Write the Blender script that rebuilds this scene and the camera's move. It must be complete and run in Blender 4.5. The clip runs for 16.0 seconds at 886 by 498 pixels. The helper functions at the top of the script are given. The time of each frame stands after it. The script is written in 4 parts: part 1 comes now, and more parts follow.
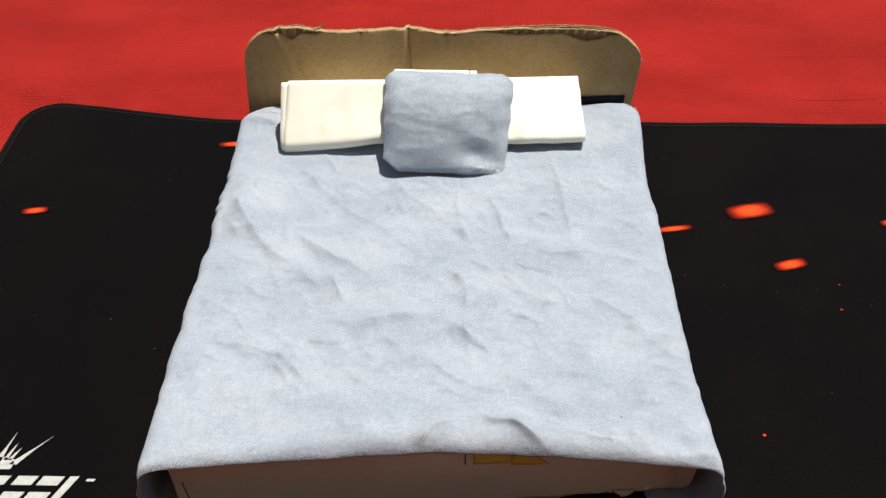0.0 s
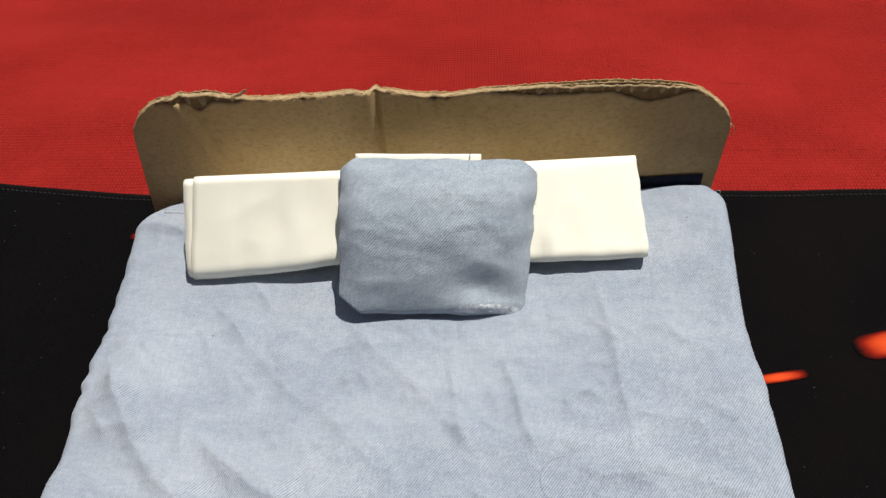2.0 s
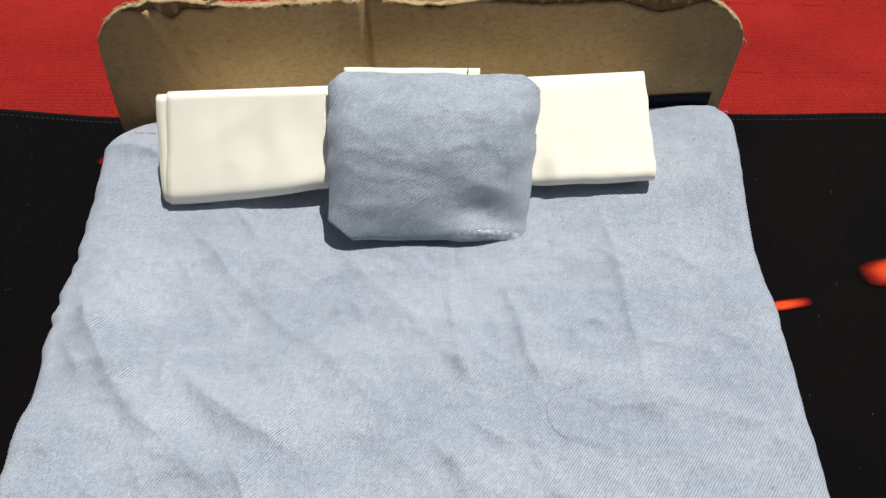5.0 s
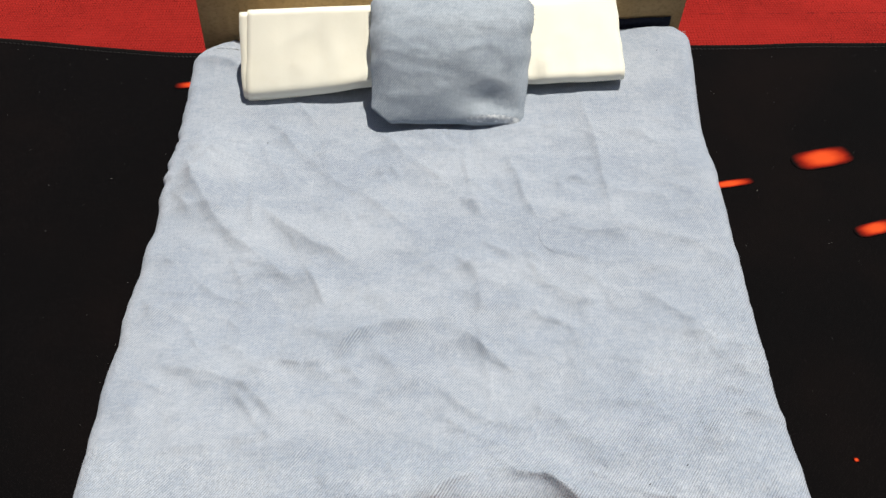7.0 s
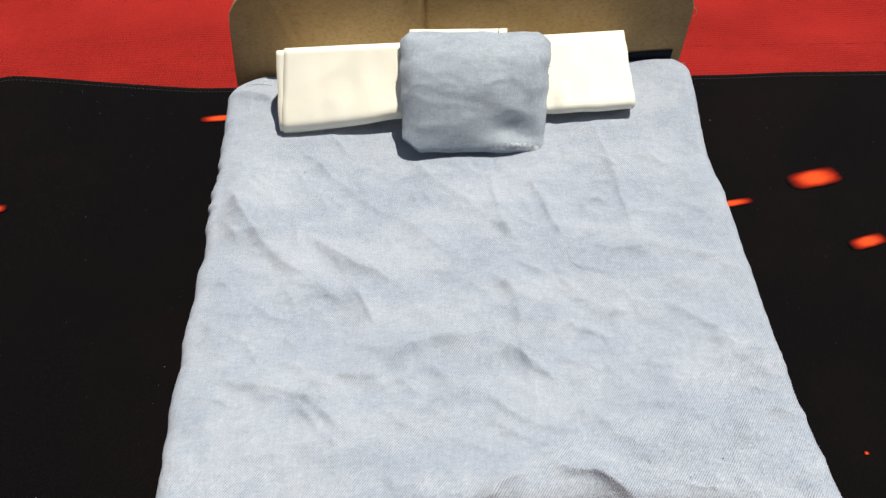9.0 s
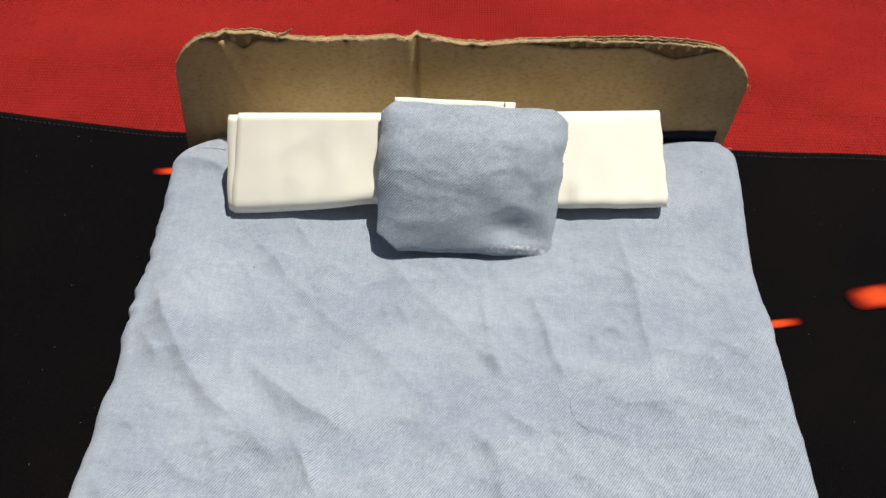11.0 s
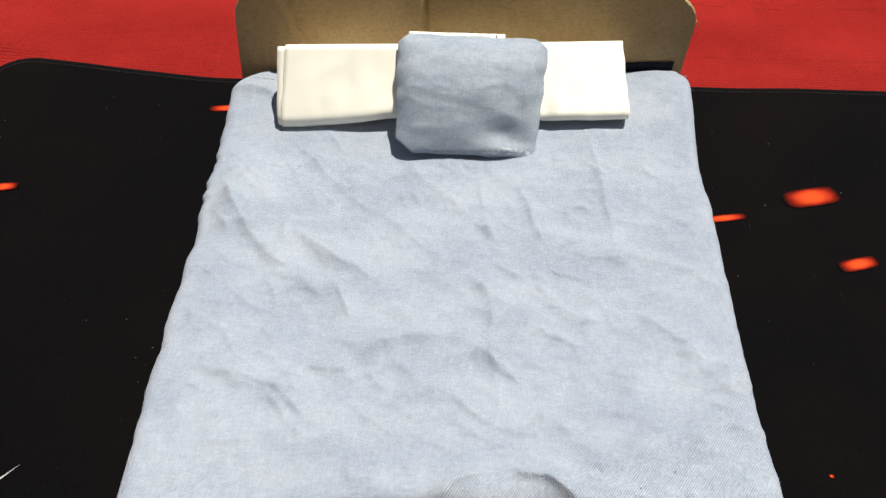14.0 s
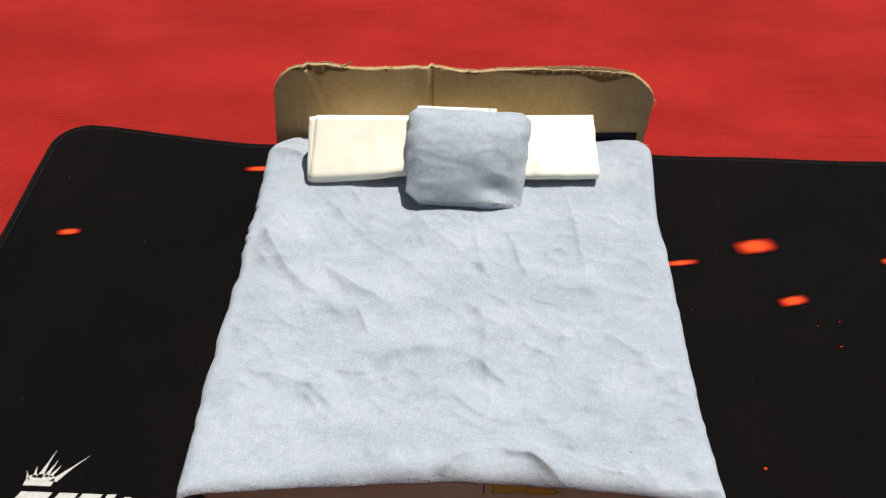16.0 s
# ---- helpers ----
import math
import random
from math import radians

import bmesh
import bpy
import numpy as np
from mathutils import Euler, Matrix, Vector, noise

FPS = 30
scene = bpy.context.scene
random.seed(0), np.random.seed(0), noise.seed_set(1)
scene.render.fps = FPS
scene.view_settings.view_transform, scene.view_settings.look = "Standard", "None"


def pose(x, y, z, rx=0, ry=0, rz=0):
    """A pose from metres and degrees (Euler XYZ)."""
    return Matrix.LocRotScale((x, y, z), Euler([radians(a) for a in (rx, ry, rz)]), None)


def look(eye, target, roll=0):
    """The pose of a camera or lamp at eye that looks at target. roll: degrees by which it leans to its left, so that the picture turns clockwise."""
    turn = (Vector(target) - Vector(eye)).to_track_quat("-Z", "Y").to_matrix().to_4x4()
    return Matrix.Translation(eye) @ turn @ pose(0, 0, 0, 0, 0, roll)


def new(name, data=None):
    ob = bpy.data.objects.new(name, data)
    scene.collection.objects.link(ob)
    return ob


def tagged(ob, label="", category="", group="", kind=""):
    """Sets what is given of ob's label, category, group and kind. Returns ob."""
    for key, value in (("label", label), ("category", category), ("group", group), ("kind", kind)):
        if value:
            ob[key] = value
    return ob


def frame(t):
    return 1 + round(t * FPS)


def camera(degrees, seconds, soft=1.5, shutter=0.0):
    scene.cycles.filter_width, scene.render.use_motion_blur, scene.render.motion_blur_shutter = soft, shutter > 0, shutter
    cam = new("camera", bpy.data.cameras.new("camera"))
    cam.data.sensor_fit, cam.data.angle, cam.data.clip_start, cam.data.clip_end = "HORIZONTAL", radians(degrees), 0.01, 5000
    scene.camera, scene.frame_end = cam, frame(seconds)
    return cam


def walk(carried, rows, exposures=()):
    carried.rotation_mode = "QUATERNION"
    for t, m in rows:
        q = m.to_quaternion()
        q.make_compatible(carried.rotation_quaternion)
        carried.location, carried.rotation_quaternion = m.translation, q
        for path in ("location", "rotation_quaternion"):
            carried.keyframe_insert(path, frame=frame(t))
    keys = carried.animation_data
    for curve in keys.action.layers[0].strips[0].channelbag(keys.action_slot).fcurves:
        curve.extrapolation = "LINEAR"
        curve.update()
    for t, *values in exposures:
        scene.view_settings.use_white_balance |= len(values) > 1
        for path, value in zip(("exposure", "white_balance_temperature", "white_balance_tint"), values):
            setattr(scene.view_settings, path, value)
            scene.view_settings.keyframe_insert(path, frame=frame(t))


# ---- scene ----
# ---- camera and walk ----
cam = camera(60.15, 16.0, soft=1.5)
PATH = [
    (0, (0.00020, -0.43208, 0.28771), (-0.00453, -0.21313, 0.08268), -0.26),
    (0.5, (0.00947, -0.42339, 0.28480), (0.00481, -0.20475, 0.07943), -0.68),
    (1, (0.02476, -0.38409, 0.27724), (0.00880, -0.17388, 0.06380), -2.61),
    (1.5, (0.02480, -0.33351, 0.27387), (0.00974, -0.12735, 0.05645), -1.56),
    (2, (0.01101, -0.27922, 0.24498), (-0.00405, -0.06879, 0.03170), -3.06),
    (2.5, (0.00443, -0.25121, 0.21586), (-0.00611, -0.04725, -0.00389), -1.92),
    (3, (0.00508, -0.24403, 0.21781), (-0.00262, -0.04817, -0.00930), -1.77),
    (3.5, (0.00271, -0.24206, 0.21933), (-0.00222, -0.04918, -0.01040), -0.93),
    (6, (0.00062, -0.30818, 0.24062), (-0.00245, -0.11640, 0.00995), -1.01),
    (6.5, (-0.00124, -0.32913, 0.24633), (-0.00514, -0.13924, 0.01411), -1.13),
    (7, (-0.00204, -0.35729, 0.25475), (-0.00824, -0.16479, 0.02473), -1.91),
    (7.5, (-0.00281, -0.37412, 0.25700), (-0.00745, -0.18096, 0.02751), -1.55),
    (8, (-0.00574, -0.38649, 0.25627), (-0.01213, -0.19386, 0.02638), -1.83),
    (8.5, (-0.00814, -0.39008, 0.25679), (-0.01396, -0.19733, 0.02698), -1.61),
    (9, (-0.02786, -0.37233, 0.26846), (-0.02214, -0.17181, 0.04539), -0.50),
    (9.5, (-0.04023, -0.35000, 0.27806), (-0.03114, -0.14436, 0.05982), -0.18),
    (10, (-0.03333, -0.33243, 0.27372), (-0.02646, -0.12939, 0.05298), 2.86),
    (12.5, (0.0, -0.259, 0.226), (-0.061, 1.039, -1.295), -0.5),
    (13, (0.0, -0.291, 0.242), (-0.037, 0.993, -1.291), 0.1),
    (13.5, (-0.003, -0.330, 0.252), (-0.060, 0.984, -1.255), -0.5),
    (14, (-0.00712, -0.37425, 0.27520), (-0.01406, -0.17578, 0.05035), -0.06),
    (14.5, (-0.00652, -0.42026, 0.30021), (-0.01034, -0.21175, 0.08455), 0.20),
    (15, (-0.00553, -0.42936, 0.31095), (-0.00776, -0.21517, 0.10091), 0.24),
    (15.5, (-0.00538, -0.43214, 0.31090), (-0.01084, -0.21535, 0.10361), -0.38),
    (16, (-0.00936, -0.43444, 0.31192), (-0.01446, -0.21530, 0.10710), 0.89),
]
TINT = 8
EXPOSURES = [(t, stops, warmth, TINT) for t, stops, warmth in ((0.0, 0.66, 6950), (1.0, 0.56, 6950), (2.0, 0.3, 6750), (2.5, -0.14, 6650), (3.5, -0.01, 6650), (6.0, 0.44, 6800), (7.0, 0.4, 6950), (8.5, 0.55, 7000), (10.0, 0.46, 6950), (12.5, 0.09, 6650), (13.5, 0.6, 6850), (14.0, 0.57, 6900), (14.5, 0.74, 6950), (16.0, 0.64, 6950))]
walk(cam, [(t, look(eye, target, roll)) for t, eye, target, roll in PATH], EXPOSURES)

# ---- world and sun ----
SUN_UP, SUN_SIDE = 75.0, 68.0   # elevation; degrees to the right of straight ahead
world = bpy.data.worlds.new("sky")
scene.world = world
world.use_nodes = True
wn = world.node_tree.nodes
sky = wn.new("ShaderNodeTexSky")
sky.sky_type = "NISHITA"
sky.sun_disc = False
sky.sun_elevation = radians(SUN_UP)
sky.sun_rotation = radians(SUN_SIDE)
wn["Background"].inputs["Strength"].default_value = 0.05
world.node_tree.links.new(sky.outputs[0], wn["Background"].inputs["Color"])
sun = new("sun", bpy.data.lights.new("sun", "SUN"))
sun.data.energy, sun.data.angle, sun.data.color = 4.0, radians(0.6), (1.0, 0.96, 0.9)
way = Vector((math.sin(radians(SUN_SIDE)) * math.cos(radians(SUN_UP)), math.cos(radians(SUN_SIDE)) * math.cos(radians(SUN_UP)), math.sin(radians(SUN_UP))))
sun.matrix_world = look(way * 3, (0, 0, 0))


# ---- materials ----
class Nodes:
    """A small wrapper to build a node material."""

    def __init__(self, name, rough=0.8, spec=0.3, metal=0.0):
        self.m = bpy.data.materials.new(name)
        self.m.use_nodes = True
        self.t = self.m.node_tree
        self.b = self.t.nodes["Principled BSDF"]
        self.b.inputs["Roughness"].default_value = rough
        self.b.inputs["Specular IOR Level"].default_value = spec
        self.b.inputs["Metallic"].default_value = metal
        self.co = self.add("ShaderNodeTexCoord").outputs["Object"]

    def add(self, kind):
        return self.t.nodes.new(kind)

    def link(self, a, b):
        self.t.links.new(a, b)

    def mapped(self, scale=(1, 1, 1), turn=0.0):
        n = self.add("ShaderNodeMapping")
        n.inputs["Scale"].default_value = scale
        n.inputs["Rotation"].default_value = (0, 0, radians(turn))
        self.link(self.co, n.inputs["Vector"])
        return n.outputs[0]

    def noise(self, scale, detail=3.0, rough=0.55, stretch=(1, 1, 1), turn=0.0):
        n = self.add("ShaderNodeTexNoise")
        n.inputs["Scale"].default_value, n.inputs["Detail"].default_value, n.inputs["Roughness"].default_value = scale, detail, rough
        self.link(self.mapped(stretch, turn), n.inputs["Vector"])
        return n.outputs["Fac"]

    def wave(self, period, turn=0.0, axis="X", wobble=0.0, wscale=2.0):
        """Stripes of the given period in metres."""
        n = self.add("ShaderNodeTexWave")
        n.bands_direction = axis
        n.inputs["Scale"].default_value = 2 * math.pi / (20 * period)
        n.inputs["Distortion"].default_value, n.inputs["Detail Scale"].default_value = wobble, wscale
        self.link(self.mapped((1, 1, 1), turn), n.inputs["Vector"])
        return n.outputs["Fac"]

    def ramp(self, value, low, high, a=0.0, b=1.0):
        """A value from [low, high] to [a, b]."""
        n = self.add("ShaderNodeMapRange")
        n.interpolation_type = "SMOOTHSTEP"
        for key, v in zip(("From Min", "From Max", "To Min", "To Max"), (low, high, a, b)):
            n.inputs[key].default_value = v
        self.link(value, n.inputs["Value"])
        return n.outputs[0]

    def math(self, op, a, b):
        n = self.add("ShaderNodeMath")
        n.operation = op
        for i, v in enumerate((a, b)):
            if isinstance(v, (int, float)):
                n.inputs[i].default_value = v
            else:
                self.link(v, n.inputs[i])
        return n.outputs[0]

    def mix(self, fac, a, b, mode="MIX"):
        n = self.add("ShaderNodeMix")
        n.data_type, n.blend_type = "RGBA", mode
        if isinstance(fac, (int, float)):
            n.inputs[0].default_value = fac
        else:
            self.link(fac, n.inputs[0])
        for i, v in ((6, a), (7, b)):
            if isinstance(v, tuple):
                n.inputs[i].default_value = (*v, 1)
            else:
                self.link(v, n.inputs[i])
        return n.outputs[2]

    def done(self, colour, bumps=(), rough=None):
        if isinstance(colour, tuple):
            self.b.inputs["Base Color"].default_value = (*colour, 1)
        else:
            self.link(colour, self.b.inputs["Base Color"])
        if rough is not None:
            self.link(rough, self.b.inputs["Roughness"])
        last = None
        for value, depth in bumps:
            n = self.add("ShaderNodeBump")
            n.inputs["Strength"].default_value, n.inputs["Distance"].default_value = 1.0, depth
            self.link(value, n.inputs["Height"])
            if last:
                self.link(last, n.inputs["Normal"])
            last = n.outputs[0]
        if last:
            self.link(last, self.b.inputs["Normal"])
        return self.m


def denim(name, blue, pale, turn=0.0, twill=0.00069, lined=0.28):
    n = Nodes(name, rough=0.92, spec=0.15)
    n.b.inputs["Sheen Weight"].default_value = 0.12
    slub = n.ramp(n.noise(640, 3, 0.65, (0.6, 1.3, 1), turn), 0.36, 0.68)
    cloud = n.ramp(n.noise(38, 6, 0.68, (0.6, 1.3, 1)), 0.40, 0.62)
    warp = n.ramp(n.noise(700, 2, 0.6, (1.8, 0.3, 1), turn), 0.38, 0.7)
    fade = n.math("ADD", n.math("MULTIPLY", slub, 0.28), n.math("ADD", n.math("MULTIPLY", cloud, 0.36), n.math("ADD", n.math("MULTIPLY", warp, 0.22), 0.07)))
    colour = n.mix(fade, blue, pale)
    lines = n.wave(twill, 36 + turn, "X", 0.4, 3.0)
    broken = n.ramp(n.noise(1150, 2, 0.6), 0.34, 0.62, 0.75, 1.15)   # each line is a row of floats
    lines = n.math("MULTIPLY", lines, broken)
    worn = n.ramp(n.noise(26, 4, 0.6), 0.32, 0.66, 1.25 * lined, 0.65 * lined)   # the raised weft is rubbed pale in places
    colour = n.mix(n.math("MULTIPLY", lines, worn), colour, (0.1064, 0.1368, 0.1976))
    grain = n.noise(1700, 2, 0.6)
    colour = n.mix(n.ramp(grain, 0.42, 0.7, 0, 0.09), colour, (0.646, 0.6612, 0.684))
    return n.done(colour, [(n.noise(120, 3, 0.6), 0.0005), (n.noise(330, 3, 0.6), 0.0003), (lines, 0.0005 * lined), (grain, 0.0002)])


def paper(name, colour, stain, crumple=0.0004):
    n = Nodes(name, rough=0.6, spec=0.35)
    c = n.mix(n.ramp(n.noise(45, 4, 0.6), 0.45, 0.78, 0.0, 0.6), colour, stain)
    c = n.mix(n.ramp(n.noise(900, 2), 0.5, 0.8, 0.0, 0.12), c, stain)
    return n.done(c, [(n.noise(34, 3, 0.5), crumple), (n.noise(1400, 2), 0.00003)])


def kraft():
    n = Nodes("kraft_cardboard", rough=0.85, spec=0.2)
    c = n.mix(n.ramp(n.noise(30, 4, 0.6), 0.3, 0.75), (0.40, 0.277, 0.134), (0.48, 0.35, 0.188))
    c = n.mix(n.ramp(n.noise(620, 4, 0.7, (0.8, 1, 1.3)), 0.42, 0.75, 0, 0.45), c, (0.152, 0.0988, 0.0456))
    c = n.mix(n.ramp(n.noise(900, 1), 0.74, 0.8, 0, 0.5), c, (0.0836, 0.0532, 0.0266))
    c = n.mix(n.ramp(n.noise(640, 1, 0.5, (1, 1, 1), 40), 0.70, 0.78, 0, 0.5), c, (0.418, 0.342, 0.228))
    flutes = n.wave(0.0068, 0, "X", 0.6, 1.0)
    return n.done(c, [(flutes, 0.00010), (n.noise(70, 3), 0.0004), (n.noise(1200, 3), 0.0001)])


def torn_kraft():
    n = Nodes("torn_kraft", rough=0.95, spec=0.1)
    c = n.mix(n.ramp(n.noise(400, 4, 0.7), 0.3, 0.7), (0.32, 0.222, 0.118), (0.46, 0.345, 0.205))
    return n.done(c, [(n.noise(900, 3), 0.0003)])


def red_weave():
    n = Nodes("red_woven_cotton", rough=0.95, spec=0.05)
    n.b.inputs["Sheen Weight"].default_value = 0.02
    n.b.inputs["Sheen Tint"].default_value = (1.0, 0.3, 0.3, 1)
    c = n.mix(n.ramp(n.noise(7, 4, 0.6), 0.3, 0.72), (0.322, 0.0180, 0.0148), (0.368, 0.0225, 0.0182))
    c = n.mix(n.ramp(n.noise(60, 4, 0.65, (0.6, 1.2, 1)), 0.45, 0.75, 0, 0.16), c, (0.20, 0.0085, 0.0085))
    c = n.mix(n.ramp(n.noise(700, 2, 0.6), 0.66, 0.8, 0, 0.5), c, (0.42, 0.050, 0.042))
    weft, warp = n.wave(0.0025, 0, "Y", 0.5, 2.0), n.wave(0.0017, 0, "X", 0.7, 2.0)
    shown = n.ramp(n.noise(9, 3, 0.6, (0.7, 1.5, 1)), 0.36, 0.68, 0.5, 1.0)
    cell = n.math("MULTIPLY", n.ramp(weft, 0.15, 0.75), n.ramp(warp, 0.1, 0.7))   # each raised thread of the basket weave
    gap = n.math("MULTIPLY", n.math("SUBTRACT", 1.0, cell), shown)
    c = n.mix(n.math("MULTIPLY", gap, 0.45), c, (0.11, 0.0042, 0.0042))
    return n.done(c, [(n.noise(40, 3), 0.0014), (n.math("MULTIPLY", cell, shown), 0.0009), (n.noise(900, 3, 0.6), 0.0005)])


def pad_cloth():
    n = Nodes("black_pad_cloth", rough=0.9, spec=0.05)
    c = n.mix(n.ramp(n.noise(9, 4, 0.6), 0.42, 0.75), (0.0018, 0.0016, 0.0019), (0.0038, 0.0025, 0.0025))
    c = n.mix(n.ramp(n.noise(2300, 2), 0.56, 0.72, 0, 0.5), c, (0.018, 0.0155, 0.016))
    return n.done(c, [(n.noise(3200, 2), 0.00005), (n.wave(0.0007, 45), 0.00002)])


def plain(name, colour, other, scale=300, rough=0.8, spec=0.3, bump=0.0001):
    n = Nodes(name, rough=rough, spec=spec)
    return n.done(n.mix(n.ramp(n.noise(scale, 3), 0.35, 0.7), colour, other), [(n.noise(scale * 3, 2), bump)])


def spark_print():
    """A printed streak: orange core that fades into the black of the print."""
    n = Nodes("spark_print", rough=0.9, spec=0.05)
    split = n.add("ShaderNodeSeparateXYZ")
    n.link(n.co, split.inputs[0])
    across = n.math("MAXIMUM", n.math("SUBTRACT", 1.0, n.math("POWER", n.math("ABSOLUTE", split.outputs[0], 0.0), 1.5)), 0.0)
    upright = n.math("MAXIMUM", n.math("SUBTRACT", 1.0, n.math("POWER", n.math("ABSOLUTE", split.outputs[1], 0.0), 2.4)), 0.0)
    f = n.math("ADD", n.math("MULTIPLY", across, upright), n.math("MULTIPLY", n.math("SUBTRACT", n.noise(2.2, 2), 0.5), 0.22))
    c = n.mix(n.ramp(f, 0.06, 0.6), (0.0026, 0.0021, 0.0023), (0.25, 0.013, 0.0055))
    c = n.mix(n.ramp(f, 0.35, 1.0), c, (0.60, 0.066, 0.016))
    return n.done(c)


M_SHEET = denim("washed_denim", (0.305, 0.360, 0.450), (0.490, 0.533, 0.600), lined=0.40)
M_PILLOW = denim("pillow_denim", (0.262, 0.313, 0.378), (0.462, 0.523, 0.594), turn=4, twill=0.00076, lined=0.34)
M_PAPER = paper("white_paper", (0.86, 0.845, 0.74), (0.80, 0.775, 0.65), 0.00025)
M_CREAM = paper("cream_wrapping_paper", (0.58, 0.59, 0.45), (0.49, 0.45, 0.32), 0.0007)
M_TORN = paper("torn_paper_edge", (0.66, 0.64, 0.48), (0.3648, 0.3344, 0.2128), 0.0006)
M_KRAFT, M_RAW = kraft(), torn_kraft()
# darkened kraft brown that stands in for shade under the headboard's top edge
M_RIM_SHADE = plain('rim_shade_brown', (0.17, 0.108, 0.050), (0.23, 0.150, 0.072), 500, 0.95, 0.1, 0.0003)
M_RED, M_PAD, M_SPARK = red_weave(), pad_cloth(), spark_print()
M_HEM = plain("black_overlock_thread", (0.004, 0.0035, 0.0035), (0.009, 0.0075, 0.0075), 900, 0.95, 0.1, 0.0006)
M_STITCH = plain("grey_stitches", (0.012, 0.011, 0.011), (0.034, 0.030, 0.029), 800, 0.7, 0.4)
M_WHITE = plain("white_print", (0.42, 0.42, 0.41), (0.35, 0.35, 0.345), 500, 0.85, 0.2)
M_NAVY = plain("navy_tape", (0.00912, 0.01216, 0.02432), (0.01672, 0.02052, 0.03648), 700, 0.8, 0.25, 0.0002)
M_YELLOW = plain("yellow_print", (0.62, 0.55, 0.10), (0.54, 0.47, 0.085), 300, 0.6)
M_INK = plain("dark_ink", (0.03, 0.03, 0.035), (0.05, 0.05, 0.05), 300, 0.6)
M_LINT = plain("pale_lint", (0.2736, 0.266, 0.2584), (0.38, 0.3648, 0.3572), 300, 0.9)
M_THREAD = plain("pale_thread", (0.52, 0.55, 0.60), (0.64, 0.66, 0.70), 600, 0.8, 0.2)
M_FIBRE = plain("grey_fibre", (0.22, 0.245, 0.30), (0.28, 0.31, 0.37), 300, 0.7)
M_SLUB = plain("dark_red_yarn", (0.1292, 0.00532, 0.00684), (0.1976, 0.00836, 0.00988), 500, 0.9)
M_GLUE = plain("dried_glue", (0.30, 0.34, 0.40), (0.66, 0.70, 0.74), 420, 0.2, 0.8, 0.0003)
M_BLOCKER = plain("blocker_brown", (0.17, 0.13, 0.092), (0.21, 0.16, 0.115), 9, 0.9, 0.2, 0.002)
M_FLOOR = plain("concrete_floor", (0.1976, 0.19, 0.1824), (0.2584, 0.2508, 0.2356), 6, 0.9, 0.2, 0.002)


# ---- building helpers (all lengths in millimetres) ----
MM = 0.001


def mesh_from(name, verts, faces, material, smooth=True):
    me = bpy.data.meshes.new(name)
    me.from_pydata([(x * MM, y * MM, z * MM) for x, y, z in verts], [], faces)
    if smooth:
        me.polygons.foreach_set("use_smooth", [True] * len(me.polygons))
    me.materials.append(material)
    me.update()
    return me


def part(name, verts, faces, material, parent=None, label="", smooth=True, thick=0.0, out=0.0):
    """One mesh object under a thing or a part. thick: thickness given to a sheet."""
    ob = new(name, mesh_from(name, verts, faces, material, smooth))
    if parent:
        ob.parent = parent
    if thick:
        mod = ob.modifiers.new("thickness", "SOLIDIFY")
        mod.thickness, mod.offset = thick * MM, out
    return tagged(ob, label)


def sheet(nu, nv, place, wrap=False):
    """A grid of nu x nv points by place(u, v), u and v from 0 to 1."""
    verts = [place(i / (nu if wrap else nu - 1), j / (nv - 1)) for j in range(nv) for i in range(nu)]
    last = nu if wrap else nu - 1
    faces = [(j * nu + i, j * nu + (i + 1) % nu, (j + 1) * nu + (i + 1) % nu, (j + 1) * nu + i) for j in range(nv - 1) for i in range(last)]
    return verts, faces


def tube(points, radius, sides=6):
    """A round thread through the points."""
    pts = [Vector(p) for p in points]
    verts, faces = [], []
    for i, p in enumerate(pts):
        d = (pts[min(i + 1, len(pts) - 1)] - pts[max(i - 1, 0)]).normalized()
        a = d.orthogonal().normalized() if i == 0 else (a - d * a.dot(d)).normalized()
        b = d.cross(a)
        verts += [tuple(p + radius * (math.cos(k * 2 * math.pi / sides) * a + math.sin(k * 2 * math.pi / sides) * b)) for k in range(sides)]
    for i in range(len(pts) - 1):
        faces += [(i * sides + k, i * sides + (k + 1) % sides, (i + 1) * sides + (k + 1) % sides, (i + 1) * sides + k) for k in range(sides)]
    return verts, faces + [tuple(range(sides))[::-1], tuple((len(pts) - 1) * sides + k for k in range(sides))]


def prism(outline, z0, z1):
    """A flat piece with the given outline, from z0 to z1."""
    n = len(outline)
    verts = [(x, y, z0) for x, y in outline] + [(x, y, z1) for x, y in outline]
    return verts, [tuple(range(n))[::-1], tuple(range(n, 2 * n))] + [(i, (i + 1) % n, n + (i + 1) % n, n + i) for i in range(n)]


def joined(pieces):
    verts, faces = [], []
    for v, f in pieces:
        k = len(verts)
        verts += v
        faces += [tuple(i + k for i in face) for face in f]
    return verts, faces


def ease(v, a, b):
    v = min(max((v - a) / (b - a), 0.0), 1.0)
    return v * v * (3 - 2 * v)


def rough(x, y, z=0.0, size=10.0):
    return noise.noise(Vector((x / size, y / size, z / size)))


def thing(name, at, label, category, group="", kind=""):
    ob = new(name)
    ob.location = Vector(at) * MM
    ob.empty_display_size = 0.02
    return tagged(ob, label, category, group, kind)


# ---- ground and red cloth ----
v, f = sheet(9, 9, lambda u, w: (-9000 + 18000 * u, -9000 + 18000 * w, -14))
tagged(part("ground", v, f, M_FLOOR), "plain grey concrete ground under the spread cloth", "ground", kind="structure")

